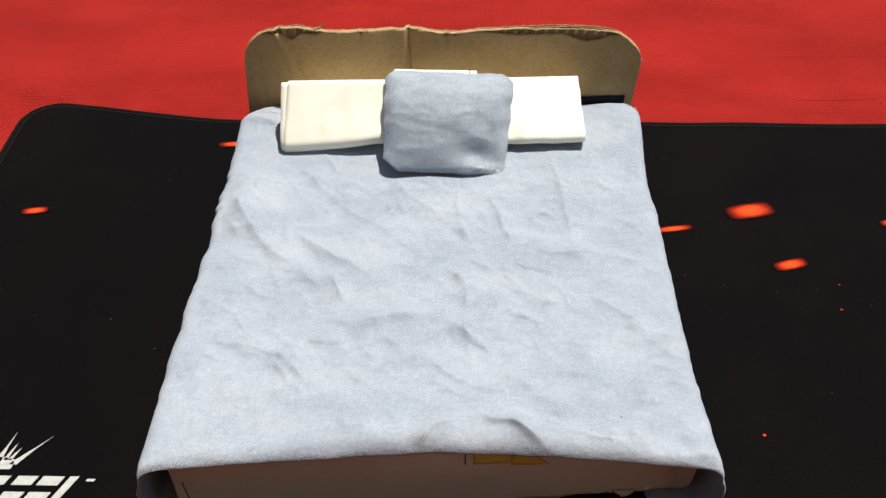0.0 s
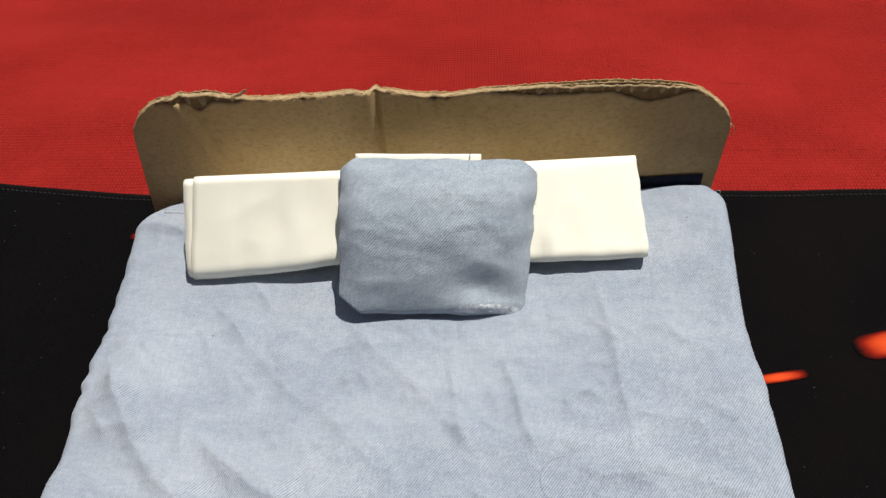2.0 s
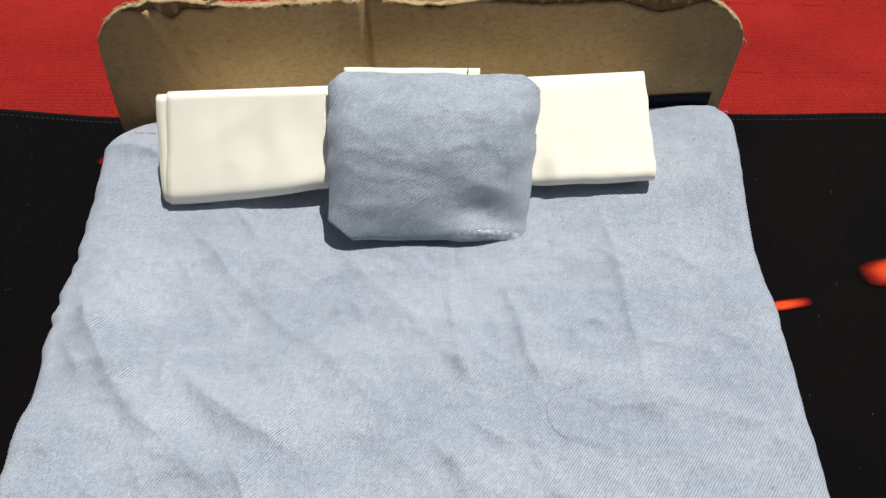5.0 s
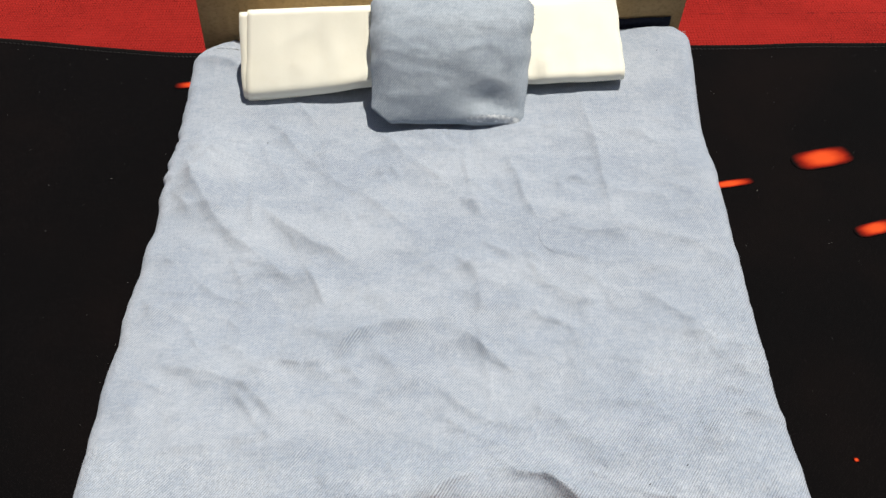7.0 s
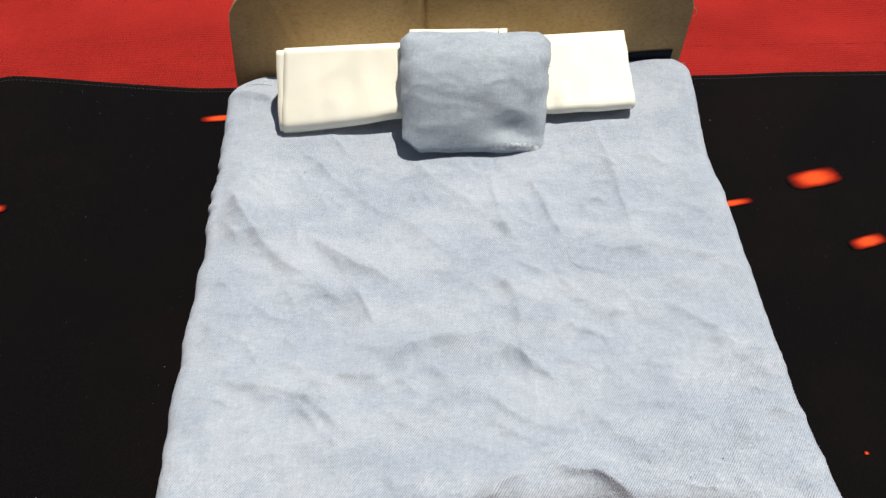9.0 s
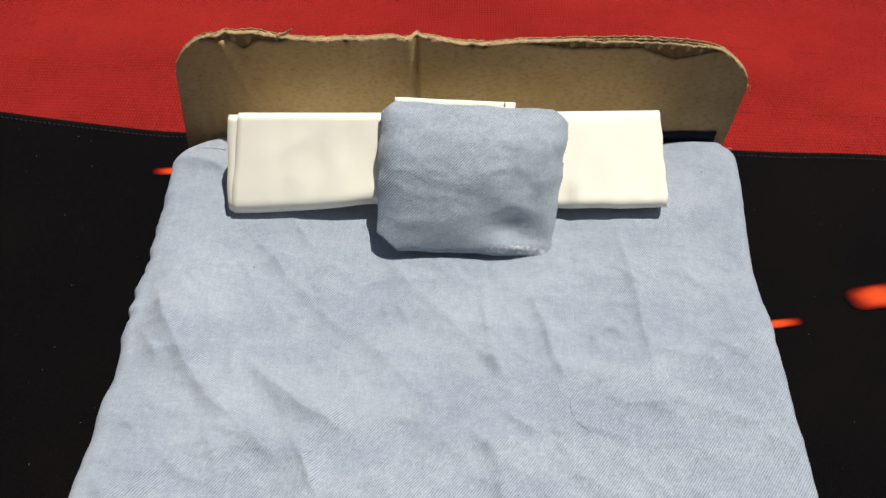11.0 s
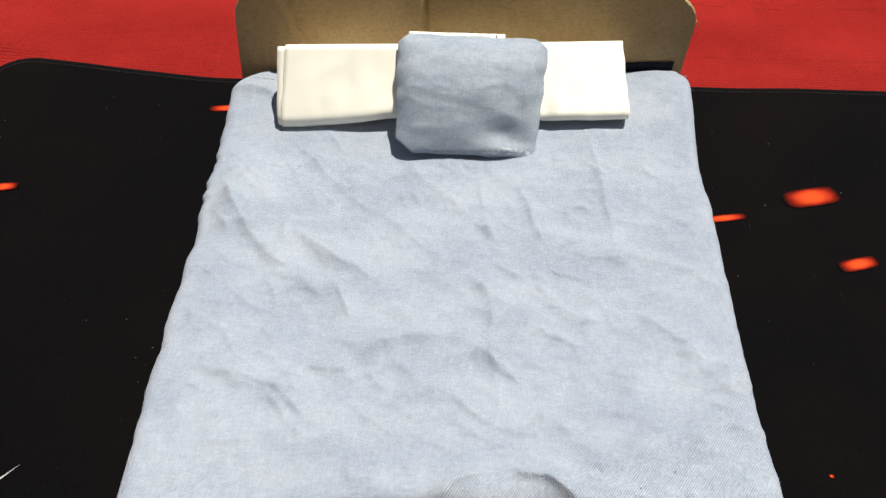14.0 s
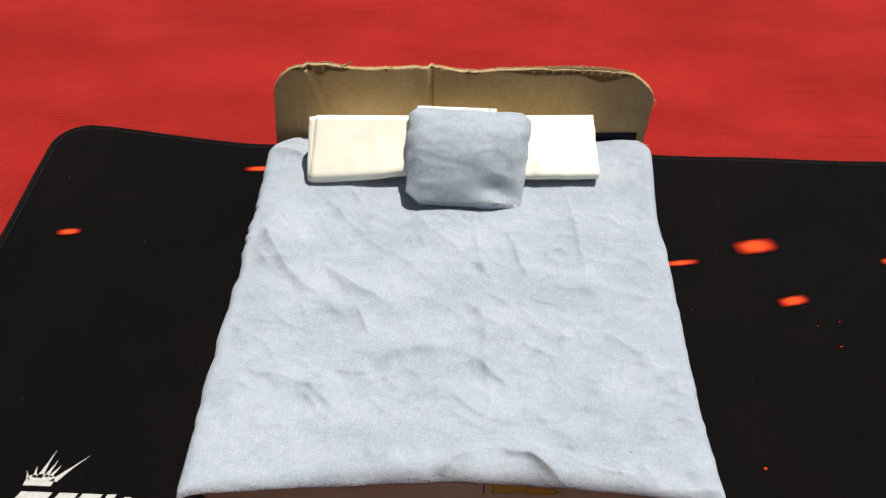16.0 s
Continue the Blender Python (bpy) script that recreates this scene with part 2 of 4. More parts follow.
# Added slab behind the camera, never in view; it keeps front sky light off the bed.
v, f = prism([(-900, -860), (900, -860), (900, -780), (-900, -780)], -14, 1200)
tagged(part("front_sky_blocker", v, f, M_BLOCKER, smooth=False), "plain brown slab added out of view to block sky light from the front", "wall", kind="structure")

PAD_L, PAD_R, PAD_F, PAD_B, PAD_ROUND = -281.0, 619.0, -349.5, 0.5, 24.0


def pad_lift(x, y):
    """The rear corner of the pad curls up a little."""
    return 13.0 * ease(-x, 150, 285) * ease(y, -150, 5)


def red_height(x, y):
    off = max(PAD_L - 12 - x, x - PAD_R - 12, PAD_F - 12 - y, y - PAD_B - 6, 0)
    away = ease(off, 0, 70)
    z = away * (5 * rough(x, y, 3, 170) + 2.6 * rough(x, y, 9, 60))
    z += 7 * ease(off, 0, 30) * math.exp(-(((x + 330) * 0.8 + (y - 60) * 0.6) / 26) ** 2)
    z += 9 * ease(off, 5, 60) * math.exp(-(((x + 470) * 0.75 + (y - 90) * 0.66) / 42) ** 2)
    z += 6 * ease(off, 5, 50) * math.exp(-(((x + 260) * 0.35 - (y - 150) * 0.94) / 30) ** 2) * ease(-x, 120, 260)
    z += 5 * ease(off, 10, 60) * math.exp(-(((x - 330) * 0.5 + (y - 260) * 0.86) / 36) ** 2)
    return z - 3.6


def red_place(u, w):
    x, y = -820 + 1640 * u, -560 + 1320 * w
    return (x, y, red_height(x, y) - 7 * ease(max(abs(x) - 760, y - 700, -500 - y), 0, 60))


v, f = sheet(330, 266, red_place)
red_cloth = tagged(part("red_cloth", v, f, M_RED, thick=1.2, out=-1), "bright red coarsely woven cotton cloth spread flat on the ground", "cloth")


def slub(x0, x1, y, bend, seed):
    """Pulled dark yarns along one weft line, broken into short runs."""
    pieces, x, k = [], x0, 0
    while x < x1:
        run = 3 + 9 * abs(rough(x, y, seed, 7))
        pts = [(x + run * s / 4, y + bend * math.sin((x + run * s / 4 - x0) / 60) + 0.5 * rough(x + run * s / 4, y, seed, 9), 0) for s in range(5)]
        pts = [(a, b, red_height(a, b) + 0.12) for a, b, _ in pts]
        if rough(x, y, seed + 5, 11) > -0.22:
            pieces.append(tube(pts, 0.07 + 0.07 * abs(rough(x, k, seed, 3)), 5))
        x += run + 0.6
        k += 1
    vv, ff = joined(pieces)
    tagged(part("pulled_yarn", vv, ff, M_SLUB, red_cloth, "dark red pulled yarn"), kind="stuff")


slub(140, 330, 36, 1.6, 1)
slub(146, 340, 100, -1.5, 2)
slub(-60, 60, 240, 1.0, 4)


# ---- mouse pad ----
mouse_pad = thing("mouse_pad", (0, 0, -3.2), "long black cloth mouse pad with orange spark print and stitched edge", "mouse pad")


def on_pad(ob):
    ob.parent = mouse_pad
    ob.matrix_parent_inverse = mouse_pad.matrix_basis.inverted()
    return ob


def pad_edge(inset, step=2.0):
    """The outline of the pad, inset by some millimetres, counter-clockwise."""
    r, pts = PAD_ROUND - inset, []
    for cx, cy, a0 in ((PAD_L + PAD_ROUND, PAD_F + PAD_ROUND, 180), (PAD_R - PAD_ROUND, PAD_F + PAD_ROUND, 270), (PAD_R - PAD_ROUND, PAD_B - PAD_ROUND, 0), (PAD_L + PAD_ROUND, PAD_B - PAD_ROUND, 90)):
        arc = [(cx + r * math.cos(radians(a0 + 90 * k / 16)), cy + r * math.sin(radians(a0 + 90 * k / 16))) for k in range(17)]
        if pts:
            (x0, y0), (x1, y1) = pts[-1], arc[0]
            n = int(math.hypot(x1 - x0, y1 - y0) / step)
            pts += [(x0 + (x1 - x0) * k / n, y0 + (y1 - y0) * k / n) for k in range(1, n)]
        pts += arc
    (x0, y0), (x1, y1) = pts[-1], pts[0]
    n = int(math.hypot(x1 - x0, y1 - y0) / step)
    return pts + [(x0 + (x1 - x0) * k / n, y0 + (y1 - y0) * k / n) for k in range(1, n)]


def wavy_edge(x, y):
    """Small waves of the rear edge."""
    return 1.4 * rough(x, 0, 2, 55) * ease(y, -60, 0)


def pad_place(u, w):
    x, y = PAD_L + (PAD_R - PAD_L) * u, PAD_F + (PAD_B - PAD_F) * w
    # round the four corners by pulling the outermost points in
    cx, cy = min(max(x, PAD_L + PAD_ROUND), PAD_R - PAD_ROUND), min(max(y, PAD_F + PAD_ROUND), PAD_B - PAD_ROUND)
    dx, dy = x - cx, y - cy
    if dx and dy:
        k = max(abs(dx), abs(dy)) / math.hypot(dx, dy)
        x, y = cx + dx * k, cy + dy * k
    return (x, y + wavy_edge(x, y), pad_lift(x, y) + 0.12 * rough(x, y, 1, 40))


v, f = sheet(226, 90, pad_place)
on_pad(part("pad", v, f, M_PAD, thick=3.0, out=-1))


def raised(points, z):
    return [(x, y + wavy_edge(x, y), pad_lift(x, y) + z) for x, y in points]


edge = pad_edge(0.6)
v, f = tube(raised(edge + edge[:2], -1.2), 1.75, 8)
on_pad(part("stitched_edge", v, f, M_HEM, label="black overlocked edge"))
pieces, inner = [], pad_edge(3.6, 2.2)
for i, (x, y) in enumerate(inner):
    if y < -200 and x > -100:
        continue
    x1, y1 = inner[(i + 1) % len(inner)]
    a = (x + 0.15 * (x1 - x), y + 0.15 * (y1 - y))
    b = (x + 0.75 * (x1 - x) + 0.25 * (y1 - y), y + 0.75 * (y1 - y) - 0.25 * (x1 - x))
    pieces.append(tube(raised([a, b], 0.18), 0.22, 4))
v, f = joined(pieces)
tagged(on_pad(part("edge_stitching", v, f, M_STITCH, label="grey running stitches")), kind="stuff")


def spark(x, y, long, wide, turn):
    """A printed spark, an ellipse that lies on the pad."""
    rings, sides = 6, 28
    verts = [(0, 0, 0)] + [(r / rings * math.copysign(abs(math.cos(a)) ** 0.72, math.cos(a)) * 1000, r / rings * math.copysign(abs(math.sin(a)) ** 0.72, math.sin(a)) * 1000, 0) for r in range(1, rings + 1) for a in [2 * math.pi * k / sides for k in range(sides)]]
    faces = [(0, 1 + k, 1 + (k + 1) % sides) for k in range(sides)]
    faces += [(1 + r * sides + k, 1 + (r + 1) * sides + k, 1 + (r + 1) * sides + (k + 1) % sides, 1 + r * sides + (k + 1) % sides) for r in range(rings - 1) for k in range(sides)]
    ob = part("spark", verts, faces, M_SPARK)
    ob.matrix_world = pose(x * MM, y * MM, (pad_lift(x, y) + 0.35) * MM, 0, 0, turn) @ Matrix.Diagonal((0.92 * long * MM, 0.9 * wide * MM, 1, 1))
    ob.parent = mouse_pad
    ob.matrix_parent_inverse = mouse_pad.matrix_basis.inverted()
    return ob


spark(-242.5, -98.8, 9.0, 3.4, 9)
spark(-142, -28, 13, 3.3, 5)
spark(123, -106.5, 14, 2.7, 10)
spark(171, -90, 17, 7.4, 13)
spark(180.5, -134.5, 11.5, 4.3, 16)
spark(249, -99, 9, 3.2, 12)
spark(135.8, -241.7, 1.1, 0.9, 0)
spark(201.1, -149.4, 0.6, 0.45, 0)
spark(188, -153, 0.45, 0.35, 0)
spark(196, -167, 1.2, 0.4, 10)


def printed(name, outline, material=M_WHITE, z=0.10, parent=None):
    vv, ff = prism(outline, 0.05, 0.05 + z)
    return on_pad(part(name, vv, ff, material, smooth=False))


# White emblem: a spiked crest over slanted blocks
def block(x, y, w, h):
    """Two slanted bars, one above the other."""
    for low, high in ((0.0, 0.34), (0.62, 1.0)):
        printed("emblem_bar", [(x + 0.42 * h * low, y + h * low), (x + w + 0.42 * h * low, y + h * low), (x + w + 0.42 * h * high, y + h * high), (x + 0.42 * h * high, y + h * high)])


for x, w in ((-203.0, 14.0), (-186.0, 8.5), (-175.5, 9.0)):
    block(x, -277.5, w, 11.0)
printed("emblem_bar", [(-164.5, -277.5), (-161.0, -277.5), (-155.8, -266.4), (-159.6, -266.4)])
printed("emblem_bar", [(-199, -263.5), (-186.5, -263.5), (-186.0, -261.2), (-199, -261.2)])
for tip, base, wide in (((-174.2, -247.2), (-186.5, -261.0), 3.4), ((-190.9, -245.3), (-193.4, -259.5), 2.8), ((-188.2, -250.5), (-190.5, -259.0), 1.9), ((-185.6, -253.0), (-188.6, -259.0), 1.7), ((-196.6, -253.5), (-195.6, -259.5), 2.0), ((-200.5, -256.0), (-198.0, -260.5), 1.8)):
    (tx, ty), (bx, by) = tip, base
    printed("emblem_spike", [(bx - wide / 2, by), (bx + wide / 2, by - 0.3), ((bx + tx) / 2 + 0.45, (by + ty) / 2), (tx, ty), ((bx + tx) / 2 - 0.35, (by + ty) / 2 + 0.4)])
printed("emblem_spike", [(-199, -261.3), (-186, -261.3), (-186.5, -258.8), (-192, -257.6), (-198, -258.6)])
printed("trade_mark_bar", [(-152.6, -268.6), (-149.2, -268.6), (-148.7, -267.4), (-152.1, -267.4)])

pieces = []
for i in range(520):
    x, y = random.uniform(-275, 260), random.uniform(-290, -6)
    if -128 < x < 112 and -300 < y < -40:
        continue
    r, a = random.uniform(0.04, 0.11), random.uniform(0, 3.14)
    s = random.uniform(0.6, 2.6)
    dx, dy = r * s * math.cos(a), r * s * math.sin(a)
    pieces.append(prism([(x - dx, y - dy), (x + dy * 0.4, y - dx * 0.4), (x + dx, y + dy), (x - dy * 0.4, y + dx * 0.4)], pad_lift(x, y) + 0.14, pad_lift(x, y) + 0.3))
v, f = joined(pieces)
tagged(part("lint", v, f, M_LINT, smooth=False), "tiny pale dust flecks scattered on the black pad", "lint", kind="stuff")

# ---- toy bed: box base, paper cover, cardboard headboard ----
toy_bed = thing("toy_bed", (-8, -160, 0.2), "handmade toy bed of a paper-wrapped box with a cardboard headboard", "toy bed")


def in_bed(ob, parent=None):
    ob.parent = parent or toy_bed
    ob.matrix_parent_inverse = toy_bed.matrix_basis.inverted() if parent is None else Matrix()
    return ob


def corner_in(y, r=18.0):
    """How far the rear corners are rounded in."""
    k = min(max(y + 53.5 + r, 0) / r, 1.0)
    return r - r * math.sqrt(1 - k * k)


def side_l(y):
    """Outer line of the sheet's left side."""
    return -118.3 - 3.2 * ease(y, -260, -80) + 4.0 * ease(-y, 225, 290) + 0.9 * rough(y, 3, 0, 14) + 0.7 * rough(y, 8, 0, 6) + 2.2 * rough(y, 21, 0, 4) * math.exp(-((y + 130) / 18) ** 2) + corner_in(y)


def side_r(y):
    return 100.3 + 2.6 * ease(y, -230, -120) + 4.5 * ease(y, -110, -50) - 0.8 * ease(-y, 180, 230) + 0.8 * rough(y, 13, 0, 16) + 0.4 * rough(y, 18, 0, 6) - corner_in(y, 8.0)


def front_line(x):
    """Where the sheet breaks over the front edge."""
    return -276.6 - 12.5 * (abs(x - 8) / 116) ** 1.9 - 0.7 * rough(x, 0, 4, 14)


def face_y(x):
    return -275.0 + 0.036 * x - 1.5 * ease(-x, 60, 110)


def box_place(u, w):
    # rounded rectangle swept up
    a = 2 * math.pi * u
    cx, cy = math.cos(a), math.sin(a)
    k = 1 / max(abs(cx), abs(cy))
    k = min(k, 1.395)
    x, y = -9 + 106.5 * cx * k, -162 + 110.5 * cy * k
    if y < -250:
        y = max(y, face_y(x) + 1.6)
    inset = 2.0 * (1 - math.sin(math.pi * min(max(w, 0.03), 0.97))) ** 4
    return (x + (-9 - x) * inset / 100, y + (-162 - y) * inset / 100, 2.2 + 31.0 * w)


v, f = sheet(240, 12, box_place, wrap=True)
f.append(tuple(range(11 * 240, 12 * 240)))
f.append(tuple(range(240))[::-1])
in_bed(part("box", v, f, M_CREAM, smooth=False))


def cover_place(u, w):
    x = -108 + 201.5 * u
    low = 2.5 + 7.5 * ease(x, 10, 95) + 1.1 * rough(x, 1, 0, 9) + 1.6 * max(rough(x, 5, 0, 4.0), 0)
    z = low + (36.0 - low) * w
    out = 2.2 * (1 - w) ** 3 + 0.5 * rough(x, z, 2, 18) + 1.2 * math.sin(math.pi * w) * ease(x, -100, -20)
    return (x, face_y(x) + 0.8 - out + 5.0 * ease(x, 82, 94), z)


v, f = sheet(260, 16, cover_place)
cover = in_bed(part("paper_cover", v, f, M_CREAM, label="cream paper with faint print", thick=0.3))


def torn_place(u, w):
    x = -104 + 186 * u
    base = 2.5 + 7.5 * ease(x, 10, 95)
    drop = (0.8 + 4.5 * max(rough(x, 1, 7, 13), -0.1) + 2.6 * max(rough(x, 6, 3, 4.3), 0) + 1.1 * rough(x, 2, 3, 1.1)) * (1 - w)
    return (x, face_y(x) - 0.9 - 3.0 * (1 - w) * abs(rough(x, 9, 1, 8)) - 0.5 * rough(x, 4, 4, 3) * (1 - w), max(base + 2.0 * w - drop + 0.8, 0.5))


v, f = sheet(420, 6, torn_place)
part("torn_edge", v, f, M_TORN, cover, "ragged torn lower edge of the paper", thick=0.15)


# loose paper tab that hangs out below one end of the cover
v, f = sheet(40, 12, lambda u, w: (-103 + 31 * u + 2.0 * rough(u * 9, w * 3, 2, 3), face_y(-90) - 0.6 - 1.4 * (1 - w) - 0.6 * rough(u * 12, w * 6, 5, 4), 0.7 + (5.5 - 1.5 * u) * w ** 1.4 + 0.7 * max(rough(u * 20, w, 3, 4), 0) * (1 - w)))
part("paper_tab", v, f, M_TORN, cover, "crumpled paper tab below the cover", thick=0.2)


def face_mark(name, x0, x1, z0, z1, material, lean=0.0):
    def place(u, w):
        x, z = x0 + (x1 - x0) * u + lean * w, z0 + (z1 - z0) * w
        low = 2.5 + 7.5 * ease(x, 10, 95)
        ww = (z - low) / (36.0 - low)
        out = 2.2 * max(1 - ww, 0) ** 3 + 0.5 * rough(x, z, 2, 18) + 1.2 * math.sin(math.pi * min(max(ww, 0), 1)) * ease(x, -100, -20)
        return (x, face_y(x) + 0.45 - out, z)
    vv, ff = sheet(8, 6, place)
    part(name, vv, ff, material, cover, thick=0.06)


face_mark("printed_patch", 8, 21.5, 28.5, 35.5, M_YELLOW)
face_mark("printed_patch", 22.3, 34.5, 27.5, 35.0, M_YELLOW)
face_mark("printed_line", 4.6, 5.1, 28.5, 35.5, M_INK)
face_mark("printed_line", 37.0, 37.4, 27.5, 34.5, M_INK, -8)
face_mark("printed_line", -103.2, -102.7, 3.5, 20, M_INK, -1.5)


# Headboard of corrugated cardboard: two liners with the fluted core between
def hb_y(x):
    return -50 + 0.067 * x


TOP = [(-115.6, 79), (-114.6, 83.5), (-110.4, 89.3), (-103.5, 94.0), (-92, 96.6), (-83, 96.4), (-74, 94.3), (-63, 93.0), (-45, 93.1), (-26, 94.2), (-6, 90.8), (15, 91.9), (46, 93.0), (71, 92.4), (87, 88.7), (97.3, 81.7), (102.2, 76), (103.8, 71)]


def top_at(s):
    """A point of the top outline, s from 0 to 1."""
    lens = [0.0]
    for a, b in zip(TOP, TOP[1:]):
        lens.append(lens[-1] + math.dist(a, b))
    d = s * lens[-1]
    i = max(k for k in range(len(TOP) - 1) if lens[k] <= d + 1e-9)
    k = (d - lens[i]) / (lens[i + 1] - lens[i])
    p = [TOP[max(i - 1, 0)], TOP[i], TOP[i + 1], TOP[min(i + 2, len(TOP) - 1)]]
    c = lambda n: 0.5 * (2 * p[1][n] + (p[2][n] - p[0][n]) * k + (2 * p[0][n] - 5 * p[1][n] + 4 * p[2][n] - p[3][n]) * k * k + (3 * p[1][n] - p[0][n] - 3 * p[2][n] + p[3][n]) * k ** 3)
    return c(0), c(1)


def cut_back(x):
    """How far the front liner stops below the top edge: over the shade strip and at small tears."""
    d = 0.25 + 0.92 * max(strip_depth(x) - 0.4, 0.0)
    d += 1.5 * math.exp(-((x + 52) / 1.3) ** 2) + 1.4 * math.exp(-((x + 6) / 1.4) ** 2) + 1.2 * math.exp(-((x + 1) / 2.5) ** 2)
    return d


def top_z(x):
    """Height of the top outline at x."""
    for (x0, z0), (x1, z1) in zip(TOP, TOP[1:]):
        if x0 <= x <= x1:
            return z0 + (z1 - z0) * (x - x0) / (x1 - x0)
    return TOP[0][1] if x < TOP[0][0] else TOP[-1][1]


def strip_depth(x):
    """How far down the curled strip below the top edge reaches."""
    wide = 4.6 * ease(x, 2, 40) * ease(-x, -93, -78) + 4.6 * math.exp(-((x - 71) / 9) ** 2) * ease(-x, -93, -86)
    notch = 3.2 * ease(x, -108, -97) * ease(-x, 70, 78) + 4.4 * math.exp(-((x + 89) / 4) ** 2)
    return max(wide, notch) + 0.5 * rough(x, 4, 4, 5)


def bent(x, z):
    """How far the board is bent back: its creases, bumps and the top that leans forward."""
    q = (x + 90 + 0.3 * (z - 74)) / 2.4
    d = (0.35 + 0.5 * ease(z, 55, 92)) * 2.6 * q * math.exp(-q * q)
    q = (x + 26.2) / 1.2
    d += 2.0 * math.exp(-q * q) - 1.7 * math.exp(-((x + 30.0) / 3.4) ** 2)
    d += 0.8 * math.exp(-((x + 52) / 1.2) ** 2) * ease(z, 80, 90)
    d += 0.7 * math.exp(-((x + 6) / 1.3) ** 2) * ease(z, 80, 91)
    # the top strip curls forward and overhangs the face below it
    deep = strip_depth(x)
    if deep > 0.2:
        over = min(max((z - (top_z(x) - deep)) / deep, 0.0), 1.2)
        d += (0.10 * deep * math.sin(math.pi * min(over, 1.0)) - 0.16 * deep * over) * ease(deep, 0.2, 1.5)
    return d + 0.6 * rough(x, z, 3, 30) + 0.2 * rough(x, z, 9, 8)


def liner(depth, ragged, front):
    def place(u, w):
        xt, zt = top_at(u)
        zt -= 0.35 + cut_back(xt) if front else 0.0
        zt += ragged * (0.8 * rough(u * 300, depth, 1, 2.4) + 0.7 * rough(u * 300, depth, 5, 0.5) + 1.4 * min(rough(u * 300, depth, 9, 3.1) + 0.25, 0)) * ease(min(u, 1 - u), 0.0, 0.12)
        xb = -121.0 + 223.0 * u
        x, z = xb + (xt - xb) * w ** 1.5, 0.6 + (zt - 0.6) * w
        return (x, hb_y(x) + depth + bent(x, z), z)
    return sheet(560, 60, place)


v, f = liner(0.0, 0.5, True)
headboard = in_bed(part("headboard", v, f, M_KRAFT, label="brown corrugated cardboard with torn top edge", thick=0.25))
v, f = liner(1.7, 0.6, False)
part("back_liner", v, f, M_KRAFT, headboard, thick=0.25)


def flute_place(u, w):
    xt, zt = top_at(u)
    xb = -121.0 + 223.0 * u
    k = 0.55 + 0.45 * w
    x = xb + (xt - xb) * k ** 1.5
    z = 0.6 + (zt - 0.6) * k
    return (x, hb_y(x) + bent(x, z) + 1.2 + 0.5 * math.sin(2 * math.pi * u * 270 / 6.2), z - 1.5 + 0.8 * ease(xt, 6, 12) * ease(-xt, -94, -88)  + 0.2 * rough(u * 300, 3, 8, 1.5) * w)


v, f = sheet(700, 8, flute_place)
part("fluted_core", v, f, M_RAW, headboard, "wavy torn cardboard core", thick=0.3)
for side in (0.0, 1.0):
    def edge_place(u, w, side=side):
        xt, zt = top_at(side)
        xb = -121.0 + 223.0 * side
        x, z = xb + (xt - xb) * w ** 1.5, 0.6 + (zt - 0.6) * w
        return (x + (0.3 if side else -0.3) * math.sin(math.pi * u), hb_y(x) + bent(x, z) + 1.7 * u, z)
    v, f = sheet(5, 40, edge_place)
    part("cut_edge", v, f, M_RAW, headboard, thick=0.4)


# The raw torn rim on top, frayed and uneven, open over the flutes at one stretch
def rim_place(u, w):
    xt, zt = top_at(0.01 + 0.98 * u)
    z = zt - 0.55 - 0.9 * ease(xt, 34, 44) * ease(-xt, -84, -76) + 0.45 * rough(xt, 3 * w, 2, 2.0) + 0.3 * rough(xt, 5 * w, 8, 0.7)
    return (xt, hb_y(xt) + bent(xt, zt) - 0.15 + 2.1 * w + 0.25 * rough(xt, w, 5, 1.6), z - 0.5 * abs(2 * w - 1) ** 3)


v, f = sheet(620, 6, rim_place)
part("torn_rim", v, f, M_RAW, headboard, "pale frayed rim of torn cardboard", thick=0.3)


# Darker strip where the front liner stops: the overhang's shade, put into the colour
def rim_shade_place(u, w):
    xt, zt = top_at(0.02 + 0.96 * u)
    z = zt - 12 + (11.3 + 0.3 * rough(xt, 3, 9, 2.2) + 0.2 * rough(xt, 5, 3, 0.8)) * w
    return (xt, hb_y(xt) + bent(xt, z) + 0.36 + 0.1 * rough(xt, w * 9, 2, 4), z)


v, f = sheet(240, 8, rim_shade_place)
part("rim_shade_strip", v, f, M_RIM_SHADE, headboard, "dark brown strip painted as the shade under the overhanging top edge", thick=0.25)
v, f = sheet(14, 5, lambda u, w: (-76 + 5.5 * u, hb_y(-74) - 2.2 + 1.8 * math.sin(2.5 * u), 94.4 + 2.6 * u ** 2 + (1.5 - 0.7 * u) * w + 0.4 * rough(u * 9, w, 3, 2)))
part("torn_flap", v, f, M_RAW, headboard, thick=0.35)
v, f = sheet(40, 5, lambda u, w: (24 + 74 * u, hb_y(24 + 74 * u) - 1.0 - 0.2 * rough(u * 50, w, 2, 5), 34.0 + (14.5 + 0.25 * rough(u * 60, 1, 1, 2)) * w))
part("navy_strip", v, f, M_NAVY, headboard, "dark navy cloth tape strip", thick=0.3)
pieces = []
